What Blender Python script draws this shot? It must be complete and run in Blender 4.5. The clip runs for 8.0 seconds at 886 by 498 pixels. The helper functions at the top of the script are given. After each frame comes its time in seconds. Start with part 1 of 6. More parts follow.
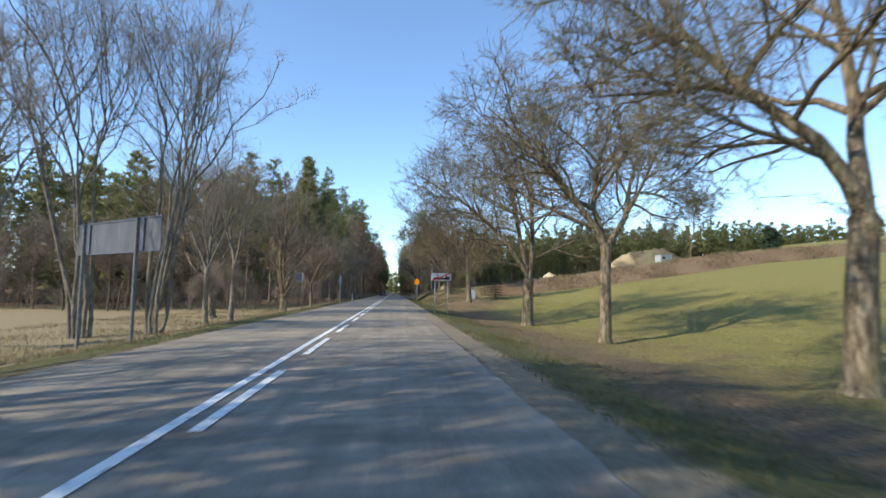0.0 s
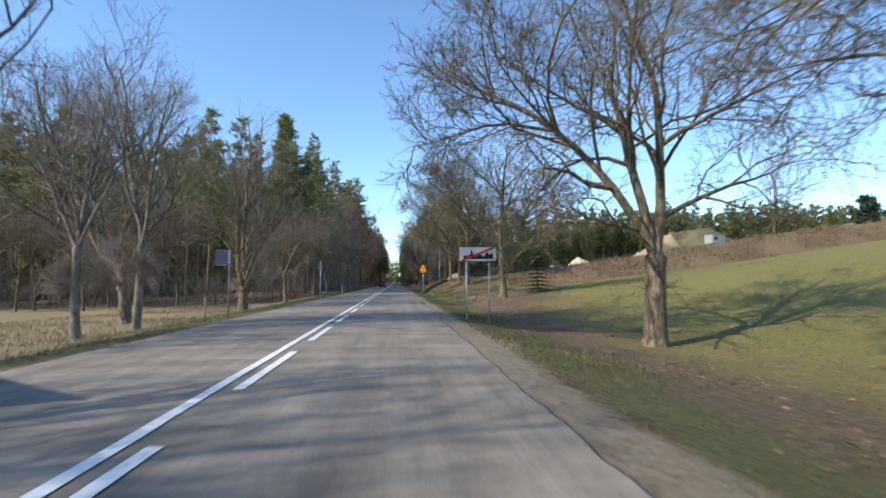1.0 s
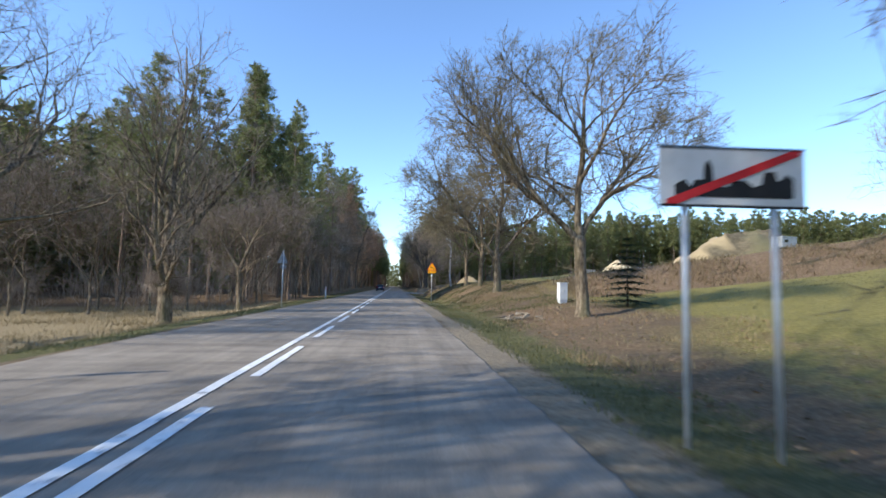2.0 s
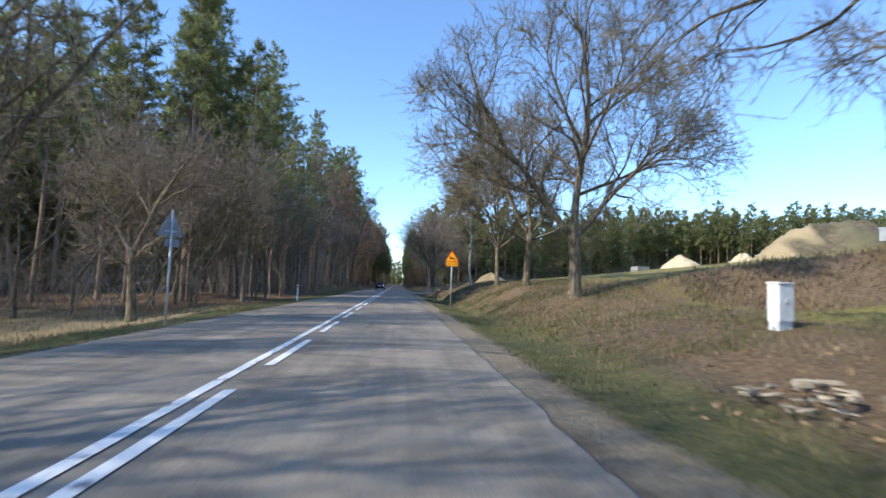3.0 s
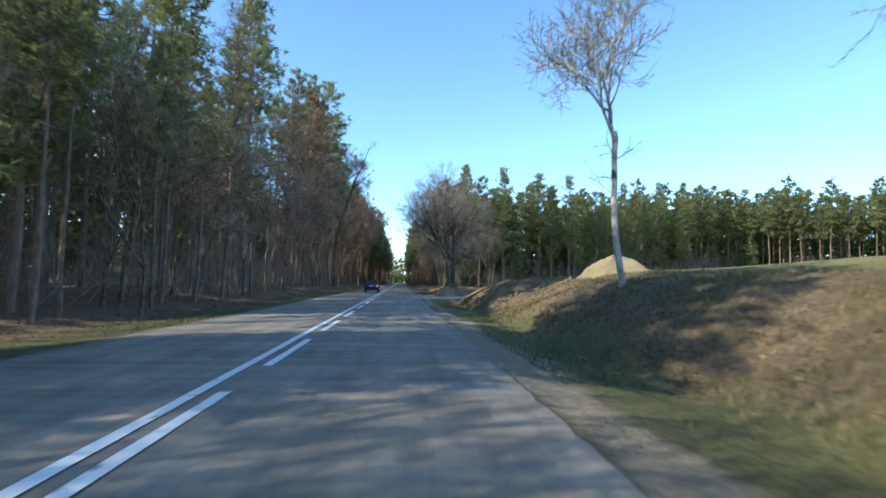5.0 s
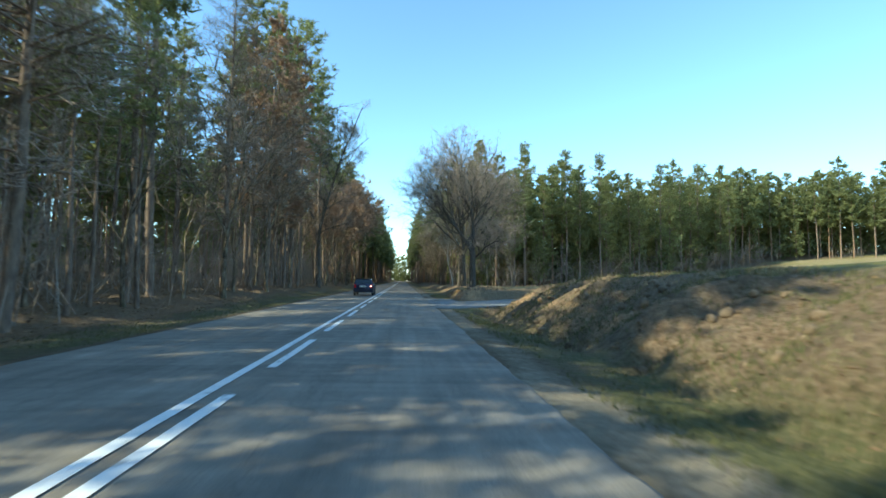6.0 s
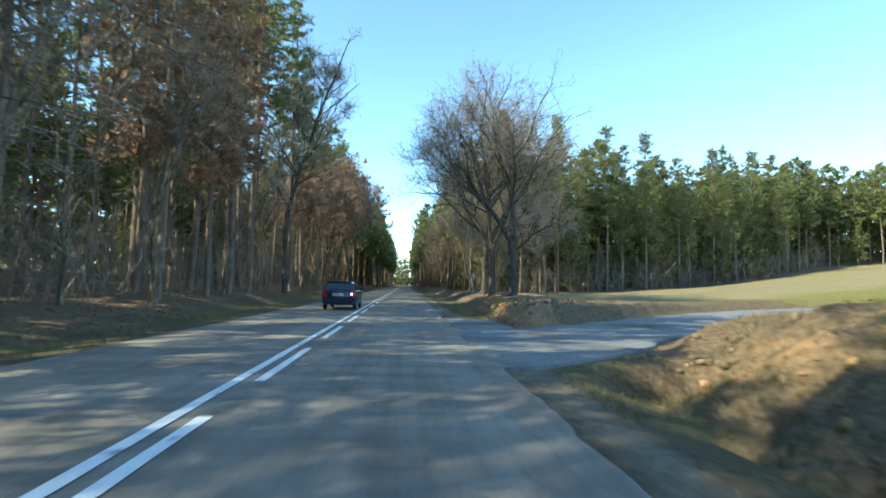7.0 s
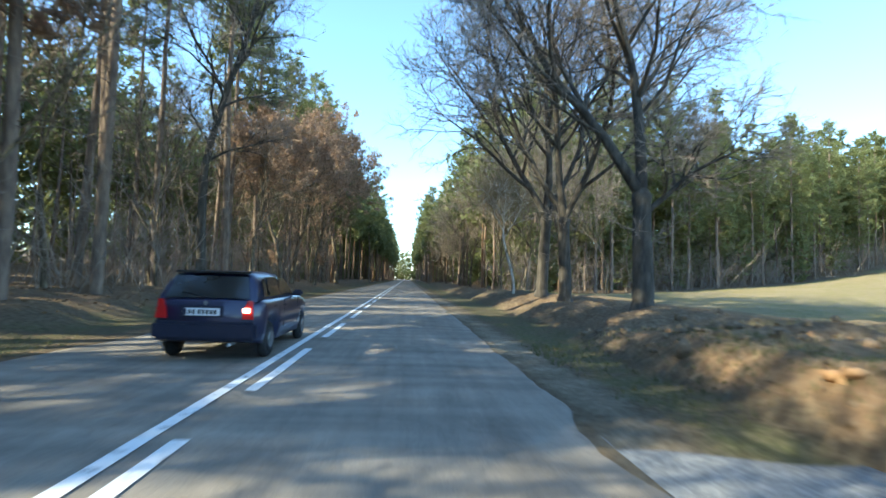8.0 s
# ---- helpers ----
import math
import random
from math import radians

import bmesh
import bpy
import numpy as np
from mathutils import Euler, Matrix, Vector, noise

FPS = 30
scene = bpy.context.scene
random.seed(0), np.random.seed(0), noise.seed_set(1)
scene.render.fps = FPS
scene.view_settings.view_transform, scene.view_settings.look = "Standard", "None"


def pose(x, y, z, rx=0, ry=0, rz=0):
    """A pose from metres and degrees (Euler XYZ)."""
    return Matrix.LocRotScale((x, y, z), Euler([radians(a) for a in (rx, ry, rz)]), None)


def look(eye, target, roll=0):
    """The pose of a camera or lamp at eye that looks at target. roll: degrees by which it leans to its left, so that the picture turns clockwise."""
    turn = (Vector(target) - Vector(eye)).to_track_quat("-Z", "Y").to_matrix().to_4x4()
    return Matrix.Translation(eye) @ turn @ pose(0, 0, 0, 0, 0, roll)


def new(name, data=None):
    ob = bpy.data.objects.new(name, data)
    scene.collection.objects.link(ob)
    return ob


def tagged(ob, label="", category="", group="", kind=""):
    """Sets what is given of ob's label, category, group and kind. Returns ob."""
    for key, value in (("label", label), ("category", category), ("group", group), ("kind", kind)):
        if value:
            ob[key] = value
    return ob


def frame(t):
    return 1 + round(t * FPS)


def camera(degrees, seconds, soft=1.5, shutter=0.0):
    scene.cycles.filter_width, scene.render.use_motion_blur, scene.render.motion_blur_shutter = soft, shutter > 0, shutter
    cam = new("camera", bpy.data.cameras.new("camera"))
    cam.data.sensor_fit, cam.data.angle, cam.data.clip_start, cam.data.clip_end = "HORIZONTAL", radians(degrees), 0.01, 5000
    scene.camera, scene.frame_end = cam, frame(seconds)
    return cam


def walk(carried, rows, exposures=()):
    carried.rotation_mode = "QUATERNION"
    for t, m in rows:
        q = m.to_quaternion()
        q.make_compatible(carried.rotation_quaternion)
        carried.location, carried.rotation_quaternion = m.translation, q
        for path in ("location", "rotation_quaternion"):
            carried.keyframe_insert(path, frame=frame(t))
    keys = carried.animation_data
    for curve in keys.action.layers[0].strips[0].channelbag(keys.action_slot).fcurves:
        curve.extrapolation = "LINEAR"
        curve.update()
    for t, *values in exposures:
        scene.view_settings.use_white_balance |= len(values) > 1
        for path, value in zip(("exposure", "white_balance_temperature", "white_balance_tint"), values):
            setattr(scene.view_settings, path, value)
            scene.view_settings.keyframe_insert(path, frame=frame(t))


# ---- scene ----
cam = camera(82.1, 8.0, soft=1.6, shutter=0.2)
PATH = [
    (0.0, -0.04, 0.0, 1.326, 4.83, -0.52, -5.35),
    (0.5, 0.0, 7.913, 1.34, 3.87, -0.47, -5.3),
    (1.0, 0.03, 15.864, 1.315, 3.69, 0.1, -5.24),
    (1.5, 0.03, 23.247, 1.29, 3.99, -0.6, -5.14),
    (2.8, 0.0, 42.256, 1.32, 4.25, -1.79, -5.2),
    (3.0, 0.01, 45.281, 1.305, 4.01, -1.93, -5.0),
    (3.5, -0.01, 53.051, 1.285, 4.38, -2.1, -5.12),
    (4.0, 0.01, 60.757, 1.31, 4.13, -1.65, -5.05),
    (4.5, 0.02, 68.634, 1.28, 3.9, -1.44, -4.93),
    (5.8, 0.06, 88.698, 1.29, 3.6, -0.82, -4.48),
    (6.0, 0.02, 91.846, 1.31, 3.52, -0.7, -4.47),
    (6.5, 0.02, 99.847, 1.306, 3.34, -0.87, -4.44),
    (7.0, 0.0, 108.056, 1.32, 4.0, -1.19, -4.21),
    (7.5, -0.08, 116.368, 1.36, 3.38, -1.25, -4.07),
    (8.0, -0.14, 124.375, 1.342, 3.37, -1.68, -4.03),
]
walk(cam, [(t, pose(x, y, z, 90 + pitch, roll, yaw)) for t, x, y, z, pitch, roll, yaw in PATH],
     exposures=[(0.0, 1.12, 7250, 6), (0.5, 1.02, 7000, 6), (1.0, 1.04, 6850, 7), (1.5, 1.1, 6750, 8), (2.8, 1.2, 6550, 9), (3.5, 1.24, 6650, 2), (4.0, 1.36, 6800, 3), (4.5, 1.36, 6450, 3), (6.0, 1.56, 6950, -12), (7.0, 1.8, 7150, -9), (7.5, 1.88, 6950, -9), (8.0, 2.16, 7000, -4)])

# ---- daylight: clear early-spring sky, sun from the left and behind ----
SUN_TO = Vector((-1.0, -0.42, 0.76)).normalized()
SUN_EL = math.asin(SUN_TO.z)
world = bpy.data.worlds.new("sky")
scene.world = world
world.use_nodes = True
wn = world.node_tree.nodes
sky = wn.new("ShaderNodeTexSky")
sky.sky_type = "NISHITA"
sky.sun_disc = False
sky.sun_elevation = SUN_EL
sky.sun_rotation = math.atan2(SUN_TO.x, SUN_TO.y)
sky.altitude = 800
sky.air_density, sky.dust_density, sky.ozone_density = 1.0, 0.0, 6.0
wn["Background"].inputs["Strength"].default_value = 0.15
world.node_tree.links.new(sky.outputs[0], wn["Background"].inputs["Color"])
sun = new("sun", bpy.data.lights.new("sun", "SUN"))
sun.data.energy = 2.7
sun.data.angle = radians(0.55)
sun.data.color = (1.0, 0.94, 0.84)
sun.matrix_world = look((0, 0, 60), Vector((0, 0, 60)) - SUN_TO)

# ---- materials ----


def material(name, stops, scale=4.0, rough=0.85, metal=0.0, bump=0.0, bump_scale=0.0, detail=6.0, stretch=(1, 1, 1),
             vary=0.0, spec=0.3, coat=0.0, second=None):
    """A noise-driven surface: colour stops, a second coarse tint, bump, and a shift of value from piece to piece."""
    m = bpy.data.materials.new(name)
    m.use_nodes = True
    nt = m.node_tree
    N, K = nt.nodes, nt.links
    b = N["Principled BSDF"]
    tc = N.new("ShaderNodeTexCoord")
    mp = N.new("ShaderNodeMapping")
    mp.inputs["Scale"].default_value = stretch
    K.new(tc.outputs["Object"], mp.inputs["Vector"])
    nz = N.new("ShaderNodeTexNoise")
    nz.inputs["Scale"].default_value, nz.inputs["Detail"].default_value, nz.inputs["Roughness"].default_value = scale, detail, 0.65
    K.new(mp.outputs[0], nz.inputs["Vector"])
    rp = N.new("ShaderNodeValToRGB")
    while len(rp.color_ramp.elements) < len(stops):
        rp.color_ramp.elements.new(0.5)
    for e, (at, c) in zip(rp.color_ramp.elements, stops):
        e.position, e.color = at, (*c, 1)
    K.new(nz.outputs["Fac"], rp.inputs["Fac"])
    col = rp.outputs["Color"]
    if second:
        s2, c2, lo, hi = second
        n2 = N.new("ShaderNodeTexNoise")
        n2.inputs["Scale"].default_value, n2.inputs["Detail"].default_value = s2, 4
        K.new(mp.outputs[0], n2.inputs["Vector"])
        r2 = N.new("ShaderNodeMapRange")
        r2.inputs["From Min"].default_value, r2.inputs["From Max"].default_value = lo, hi
        K.new(n2.outputs["Fac"], r2.inputs["Value"])
        mx = N.new("ShaderNodeMix")
        mx.data_type = "RGBA"
        mx.inputs["B"].default_value = (*c2, 1)
        K.new(r2.outputs[0], mx.inputs["Factor"])
        K.new(col, mx.inputs["A"])
        col = mx.outputs["Result"]
    if vary:
        info = N.new("ShaderNodeObjectInfo")
        geo = N.new("ShaderNodeNewGeometry")
        ad = N.new("ShaderNodeMath")
        ad.operation = "ADD"
        K.new(info.outputs["Random"], ad.inputs[0])
        K.new(geo.outputs["Random Per Island"], ad.inputs[1])
        mr = N.new("ShaderNodeMapRange")
        mr.inputs["From Max"].default_value = 2.0
        mr.inputs["To Min"].default_value, mr.inputs["To Max"].default_value = 1 - vary, 1 + vary
        K.new(ad.outputs[0], mr.inputs["Value"])
        hv = N.new("ShaderNodeHueSaturation")
        K.new(mr.outputs[0], hv.inputs["Value"])
        K.new(col, hv.inputs["Color"])
        col = hv.outputs["Color"]
    K.new(col, b.inputs["Base Color"])
    b.inputs["Roughness"].default_value, b.inputs["Metallic"].default_value = rough, metal
    b.inputs["Specular IOR Level"].default_value, b.inputs["Coat Weight"].default_value = spec, coat
    if bump:
        bz = N.new("ShaderNodeTexNoise")
        bz.inputs["Scale"].default_value, bz.inputs["Detail"].default_value = bump_scale or scale * 2, 5
        K.new(mp.outputs[0], bz.inputs["Vector"])
        bp = N.new("ShaderNodeBump")
        bp.inputs["Strength"].default_value, bp.inputs["Distance"].default_value = bump, 0.03
        K.new(bz.outputs["Fac"], bp.inputs["Height"])
        K.new(bp.outputs[0], b.inputs["Normal"])
    return m


def leafy(m, amount=0.35):
    """Lets a share of the light pass through thin blades and needles."""
    nt = m.node_tree
    b, out = nt.nodes["Principled BSDF"], nt.nodes["Material Output"]
    tr = nt.nodes.new("ShaderNodeBsdfTranslucent")
    mix = nt.nodes.new("ShaderNodeMixShader")
    mix.inputs[0].default_value = amount
    nt.links.new(b.inputs["Base Color"].links[0].from_socket, tr.inputs["Color"])
    nt.links.new(b.outputs[0], mix.inputs[1])
    nt.links.new(tr.outputs[0], mix.inputs[2])
    nt.links.new(mix.outputs[0], out.inputs["Surface"])
    return m




def asphalt_material():
    """Worn asphalt: stone grain, streaks along the wheel paths, darker patches, and fine tarred cracks."""
    m = bpy.data.materials.new("worn_asphalt")
    m.use_nodes = True
    N, K = m.node_tree.nodes, m.node_tree.links
    b = N["Principled BSDF"]
    tc = N.new("ShaderNodeTexCoord")

    def tex(scale, stretch, detail=5):
        mp = N.new("ShaderNodeMapping")
        mp.inputs["Scale"].default_value = stretch
        K.new(tc.outputs["Object"], mp.inputs["Vector"])
        n = N.new("ShaderNodeTexNoise")
        n.inputs["Scale"].default_value, n.inputs["Detail"].default_value, n.inputs["Roughness"].default_value = scale, detail, 0.7
        K.new(mp.outputs[0], n.inputs["Vector"])
        return n.outputs["Fac"]

    def span(v, a, b, lo, hi):
        r = N.new("ShaderNodeMapRange")
        for k, x in zip(("From Min", "From Max", "To Min", "To Max"), (a, b, lo, hi)):
            r.inputs[k].default_value = x
        K.new(v, r.inputs["Value"])
        return r.outputs[0]

    def times(u, v):
        r = N.new("ShaderNodeMath")
        r.operation = "MULTIPLY"
        K.new(u, r.inputs[0])
        K.new(v, r.inputs[1])
        return r.outputs[0]

    grain = span(tex(55, (1, 1, 1), 6), 0.3, 0.7, 0.72, 1.28)
    blot = span(tex(0.9, (1, 0.5, 1), 8), 0.3, 0.7, 0.68, 1.24)
    streak = span(tex(2.2, (1, 0.035, 1), 3), 0.3, 0.7, 0.8, 1.15)
    cross = span(tex(1.1, (0.12, 1.6, 1), 7), 0.35, 0.65, 0.76, 1.15)
    vo = N.new("ShaderNodeTexVoronoi")
    vo.feature = "DISTANCE_TO_EDGE"
    vo.inputs["Scale"].default_value = 0.3
    mp = N.new("ShaderNodeMapping")
    wob = N.new("ShaderNodeTexNoise")
    wob.inputs["Scale"].default_value, wob.inputs["Detail"].default_value = 0.8, 5
    K.new(tc.outputs["Object"], wob.inputs["Vector"])
    ad = N.new("ShaderNodeVectorMath")
    ad.operation = "MULTIPLY_ADD"
    K.new(wob.outputs["Color"], ad.inputs[0])
    ad.inputs[1].default_value = (1.4, 1.4, 0)
    K.new(tc.outputs["Object"], ad.inputs[2])
    K.new(ad.outputs[0], vo.inputs["Vector"])
    crack = span(vo.outputs["Distance"], 0.0, 0.008, 0.84, 1.0)
    val = times(times(times(grain, blot), times(streak, cross)), crack)
    col = N.new("ShaderNodeMix")
    col.data_type, col.blend_type = "RGBA", "MULTIPLY"
    col.inputs["Factor"].default_value = 1
    col.inputs["A"].default_value = (0.262, 0.225, 0.182, 1)
    K.new(val, col.inputs["B"])
    K.new(col.outputs["Result"], b.inputs["Base Color"])
    b.inputs["Roughness"].default_value, b.inputs["Specular IOR Level"].default_value = 0.88, 0.25
    bp = N.new("ShaderNodeBump")
    bp.inputs["Strength"].default_value, bp.inputs["Distance"].default_value = 0.5, 0.01
    K.new(tex(150, (1, 1, 1), 3), bp.inputs["Height"])
    K.new(bp.outputs[0], b.inputs["Normal"])
    return m


ASPHALT = asphalt_material()
SIDE_ASPHALT = material("side_road_gravel", [(0.3, (0.1, 0.1, 0.1)), (0.5, (0.2, 0.2, 0.195)), (0.7, (0.33, 0.325, 0.31))], 18, 0.95, 0, 0.5, 60, detail=12,
                        second=(0.45, (0.13, 0.112, 0.088), 0.5, 0.68))
PAINT = material("road_paint", [(0.3, (0.5, 0.5, 0.48)), (0.42, (0.74, 0.74, 0.72)), (0.7, (0.82, 0.82, 0.8))], 14, 0.7, 0, 0.1, 120,
                 second=(6.0, (0.2, 0.19, 0.18), 0.6, 0.72))
BARK = material("grey_bark", [(0.34, (0.045, 0.034, 0.023)), (0.5, (0.15, 0.115, 0.078)), (0.66, (0.31, 0.25, 0.178))], 9, 0.95, 0, 1.0, 12, stretch=(1, 1, 0.25),
                second=(1.3, (0.13, 0.125, 0.06), 0.5, 0.8))
DARK_BARK = material("dark_bark", [(0.3, (0.035, 0.03, 0.025)), (0.5, (0.075, 0.064, 0.052)), (0.7, (0.13, 0.112, 0.09))], 7, 0.95, 0, 0.9, 9, stretch=(1, 1, 0.25))
BIRCH_BARK = material("pale_bark", [(0.3, (0.07, 0.06, 0.05)), (0.5, (0.16, 0.14, 0.115)), (0.7, (0.3, 0.27, 0.23))], 5, 0.9, 0, 0.6, 9, stretch=(1, 1, 0.4),
                      second=(1.6, (0.12, 0.1, 0.08), 0.5, 0.75))
WHITE_BARK = material("white_bark", [(0.3, (0.2, 0.18, 0.155)), (0.5, (0.42, 0.385, 0.34)), (0.7, (0.58, 0.55, 0.5))], 5, 0.85, 0, 0.5, 9, stretch=(1, 1, 0.6),
                      second=(3.5, (0.09, 0.08, 0.07), 0.6, 0.7))
PINE_BARK = material("pine_bark", [(0.3, (0.09, 0.066, 0.052)), (0.5, (0.19, 0.138, 0.105)), (0.7, (0.3, 0.22, 0.16))], 6, 0.95, 0, 0.8, 10, stretch=(1, 1, 0.25),
                     second=(0.25, (0.3, 0.16, 0.08), 0.5, 0.7), vary=0.25)
TWIG = material("twigs", [(0.3, (0.1, 0.08, 0.05)), (0.5, (0.165, 0.135, 0.08)), (0.7, (0.23, 0.195, 0.115))], 1.2, 0.9, vary=0.25)
TWIG_FAR = material("dark_twigs", [(0.3, (0.2, 0.155, 0.122)), (0.5, (0.3, 0.238, 0.188)), (0.7, (0.38, 0.31, 0.25))], 0.8, 0.9, vary=0.25)
NEEDLE = leafy(material("pine_needles", [(0.3, (0.14, 0.155, 0.06)), (0.5, (0.215, 0.23, 0.095)), (0.7, (0.29, 0.29, 0.13))], 0.7, 0.75, vary=0.35), 0.5)
SPRUCE = leafy(material("spruce_needles", [(0.3, (0.03, 0.05, 0.03)), (0.5, (0.05, 0.075, 0.045)), (0.7, (0.08, 0.11, 0.065))], 0.9, 0.8, vary=0.3), 0.25)
RUSSET = leafy(material("russet_leaves", [(0.3, (0.28, 0.175, 0.11)), (0.5, (0.42, 0.275, 0.18)), (0.7, (0.52, 0.37, 0.26))], 1.2, 0.8, vary=0.35), 0.6)
DRY_LEAF = material("fallen_leaves", [(0.3, (0.12, 0.07, 0.04)), (0.5, (0.24, 0.15, 0.08)), (0.7, (0.36, 0.25, 0.15))], 3, 0.9, vary=0.4)
GRASS = leafy(material("green_grass", [(0.3, (0.07, 0.075, 0.03)), (0.5, (0.12, 0.118, 0.05)), (0.7, (0.2, 0.178, 0.085))], 1.5, 0.85, vary=0.35), 0.3)
BROWN_GRASS = leafy(material("tall_brown_grass", [(0.3, (0.14, 0.1, 0.055)), (0.5, (0.22, 0.165, 0.095)), (0.7, (0.3, 0.235, 0.145))], 1.5, 0.9, vary=0.3), 0.3)
STRAW = leafy(material("dry_grass", [(0.3, (0.16, 0.12, 0.065)), (0.5, (0.26, 0.2, 0.11)), (0.7, (0.37, 0.3, 0.175))], 1.5, 0.9, vary=0.35), 0.3)
SAND = material("pale_sand", [(0.3, (0.42, 0.33, 0.2)), (0.5, (0.55, 0.45, 0.29)), (0.7, (0.66, 0.56, 0.38))], 2.5, 0.95, 0, 0.5, 4)
SOIL = material("brown_soil_heap", [(0.3, (0.08, 0.064, 0.04)), (0.5, (0.13, 0.105, 0.065)), (0.7, (0.19, 0.152, 0.095))], 1.2, 0.95, 0, 0.6, 3,
                second=(0.12, (0.16, 0.14, 0.075), 0.5, 0.62))
CLOD = material("clods_of_earth", [(0.3, (0.09, 0.062, 0.038)), (0.5, (0.17, 0.12, 0.075)), (0.7, (0.28, 0.21, 0.135))], 6, 0.95, 0, 0.6, 14, vary=0.4)
soil_nodes, soil_links = SOIL.node_tree.nodes, SOIL.node_tree.links
soil_mix, soil_dug, soil_edge = soil_nodes.new("ShaderNodeMix"), soil_nodes.new("ShaderNodeAttribute"), soil_nodes.new("ShaderNodeMapRange")
soil_mix.data_type, soil_dug.attribute_name = "RGBA", "dug"
soil_edge.inputs["From Min"].default_value, soil_edge.inputs["From Max"].default_value = 0.2, 0.5
soil_mix.inputs["B"].default_value = (0.36, 0.275, 0.155, 1)
soil_links.new(soil_dug.outputs["Fac"], soil_edge.inputs["Value"])
soil_links.new(soil_edge.outputs[0], soil_mix.inputs["Factor"])
soil_links.new(soil_nodes["Principled BSDF"].inputs["Base Color"].links[0].from_socket, soil_mix.inputs["A"])
soil_links.new(soil_mix.outputs["Result"], soil_nodes["Principled BSDF"].inputs["Base Color"])
DUG_SAND = material("dug_sandy_soil", [(0.3, (0.2, 0.15, 0.085)), (0.5, (0.28, 0.215, 0.125)), (0.7, (0.36, 0.285, 0.175))], 1.2, 0.95, 0, 0.6, 3)
ORANGE_SOIL = material("orange_clay", [(0.3, (0.28, 0.15, 0.07)), (0.5, (0.42, 0.24, 0.12)), (0.7, (0.55, 0.36, 0.2))], 2, 0.95, 0, 0.6, 4)
STEEL = material("galvanised_steel", [(0.3, (0.4, 0.41, 0.42)), (0.7, (0.55, 0.56, 0.57))], 8, 0.5, 0.6, 0.05)
SIGN_BACK = material("grey_sign_back", [(0.3, (0.2, 0.21, 0.23)), (0.7, (0.3, 0.31, 0.33))], 3, 0.6, 0.2)
DARK_BACK = material("dark_blue_sign_back", [(0.3, (0.07, 0.08, 0.115)), (0.7, (0.1, 0.115, 0.16))], 3, 0.6)
BOARD_BACK = material("weathered_board", [(0.3, (0.06, 0.066, 0.082)), (0.5, (0.09, 0.097, 0.118)), (0.7, (0.125, 0.132, 0.155))], 1.2, 0.8, stretch=(1, 1, 0.3))
WHITE = material("white_enamel", [(0.3, (0.7, 0.7, 0.7)), (0.7, (0.82, 0.82, 0.81))], 3, 0.5)
GREY_WHITE = material("dull_white_paint", [(0.3, (0.5, 0.51, 0.52)), (0.7, (0.68, 0.69, 0.7))], 2, 0.7)
BLACK = material("black_film", [(0.3, (0.012, 0.012, 0.014)), (0.7, (0.025, 0.025, 0.027))], 3, 0.55)
LETTER = material("faded_lettering", [(0.3, (0.12, 0.07, 0.02)), (0.7, (0.22, 0.12, 0.03))], 6, 0.55)
RED = material("red_film", [(0.3, (0.5, 0.02, 0.025)), (0.7, (0.65, 0.035, 0.04))], 3, 0.5)
AMBER = material("amber_film", [(0.3, (0.9, 0.36, 0.0)), (0.7, (1.0, 0.43, 0.01))], 2, 0.45)
TRAILER_GREY = material("faded_grey_paint", [(0.3, (0.26, 0.27, 0.28)), (0.7, (0.38, 0.39, 0.4))], 2, 0.7)
POST_STEEL = material("weathered_post", [(0.3, (0.1, 0.1, 0.1)), (0.7, (0.2, 0.2, 0.2))], 8, 0.7, 0.3, 0.05)
CONCRETE = material("weathered_concrete", [(0.3, (0.2, 0.195, 0.18)), (0.5, (0.32, 0.31, 0.29)), (0.7, (0.43, 0.42, 0.39))], 5, 0.9, 0, 0.4, 12)
WOOD = material("weathered_wood", [(0.3, (0.12, 0.1, 0.08)), (0.7, (0.3, 0.26, 0.2))], 9, 0.9, 0, 0.4, stretch=(1, 1, 0.2))
PALE_WOOD = material("split_wood", [(0.3, (0.28, 0.22, 0.16)), (0.7, (0.52, 0.45, 0.35))], 6, 0.85, 0, 0.4)
BLUE_PAINT = material("dark_blue_car_paint", [(0.3, (0.011, 0.014, 0.045)), (0.7, (0.016, 0.02, 0.062))], 2, 0.35, 0.25, coat=0.6, spec=0.5)
GLASS_DARK = material("tinted_glass", [(0.3, (0.012, 0.016, 0.018)), (0.7, (0.02, 0.025, 0.028))], 1, 0.06, 0, spec=0.6)
RUBBER = material("tyre_rubber", [(0.3, (0.015, 0.015, 0.016)), (0.7, (0.03, 0.03, 0.03))], 20, 0.85, 0, 0.3)
BUMPER = material("dark_bumper_plastic", [(0.3, (0.012, 0.014, 0.03)), (0.7, (0.018, 0.021, 0.042))], 5, 0.55)
RED_LENS = material("red_lamp_lens", [(0.3, (0.45, 0.01, 0.012)), (0.7, (0.6, 0.02, 0.02))], 5, 0.2, coat=0.5)
PALE_LENS = material("clear_lamp_lens", [(0.3, (0.6, 0.55, 0.53)), (0.7, (0.75, 0.7, 0.68))], 5, 0.15, coat=0.5)
HUB = material("silver_hub", [(0.3, (0.16, 0.165, 0.17)), (0.7, (0.26, 0.265, 0.27))], 6, 0.4, 0.7)
LAMP_ON = bpy.data.materials.new("brake_lamp_lit")
LAMP_ON.use_nodes = True
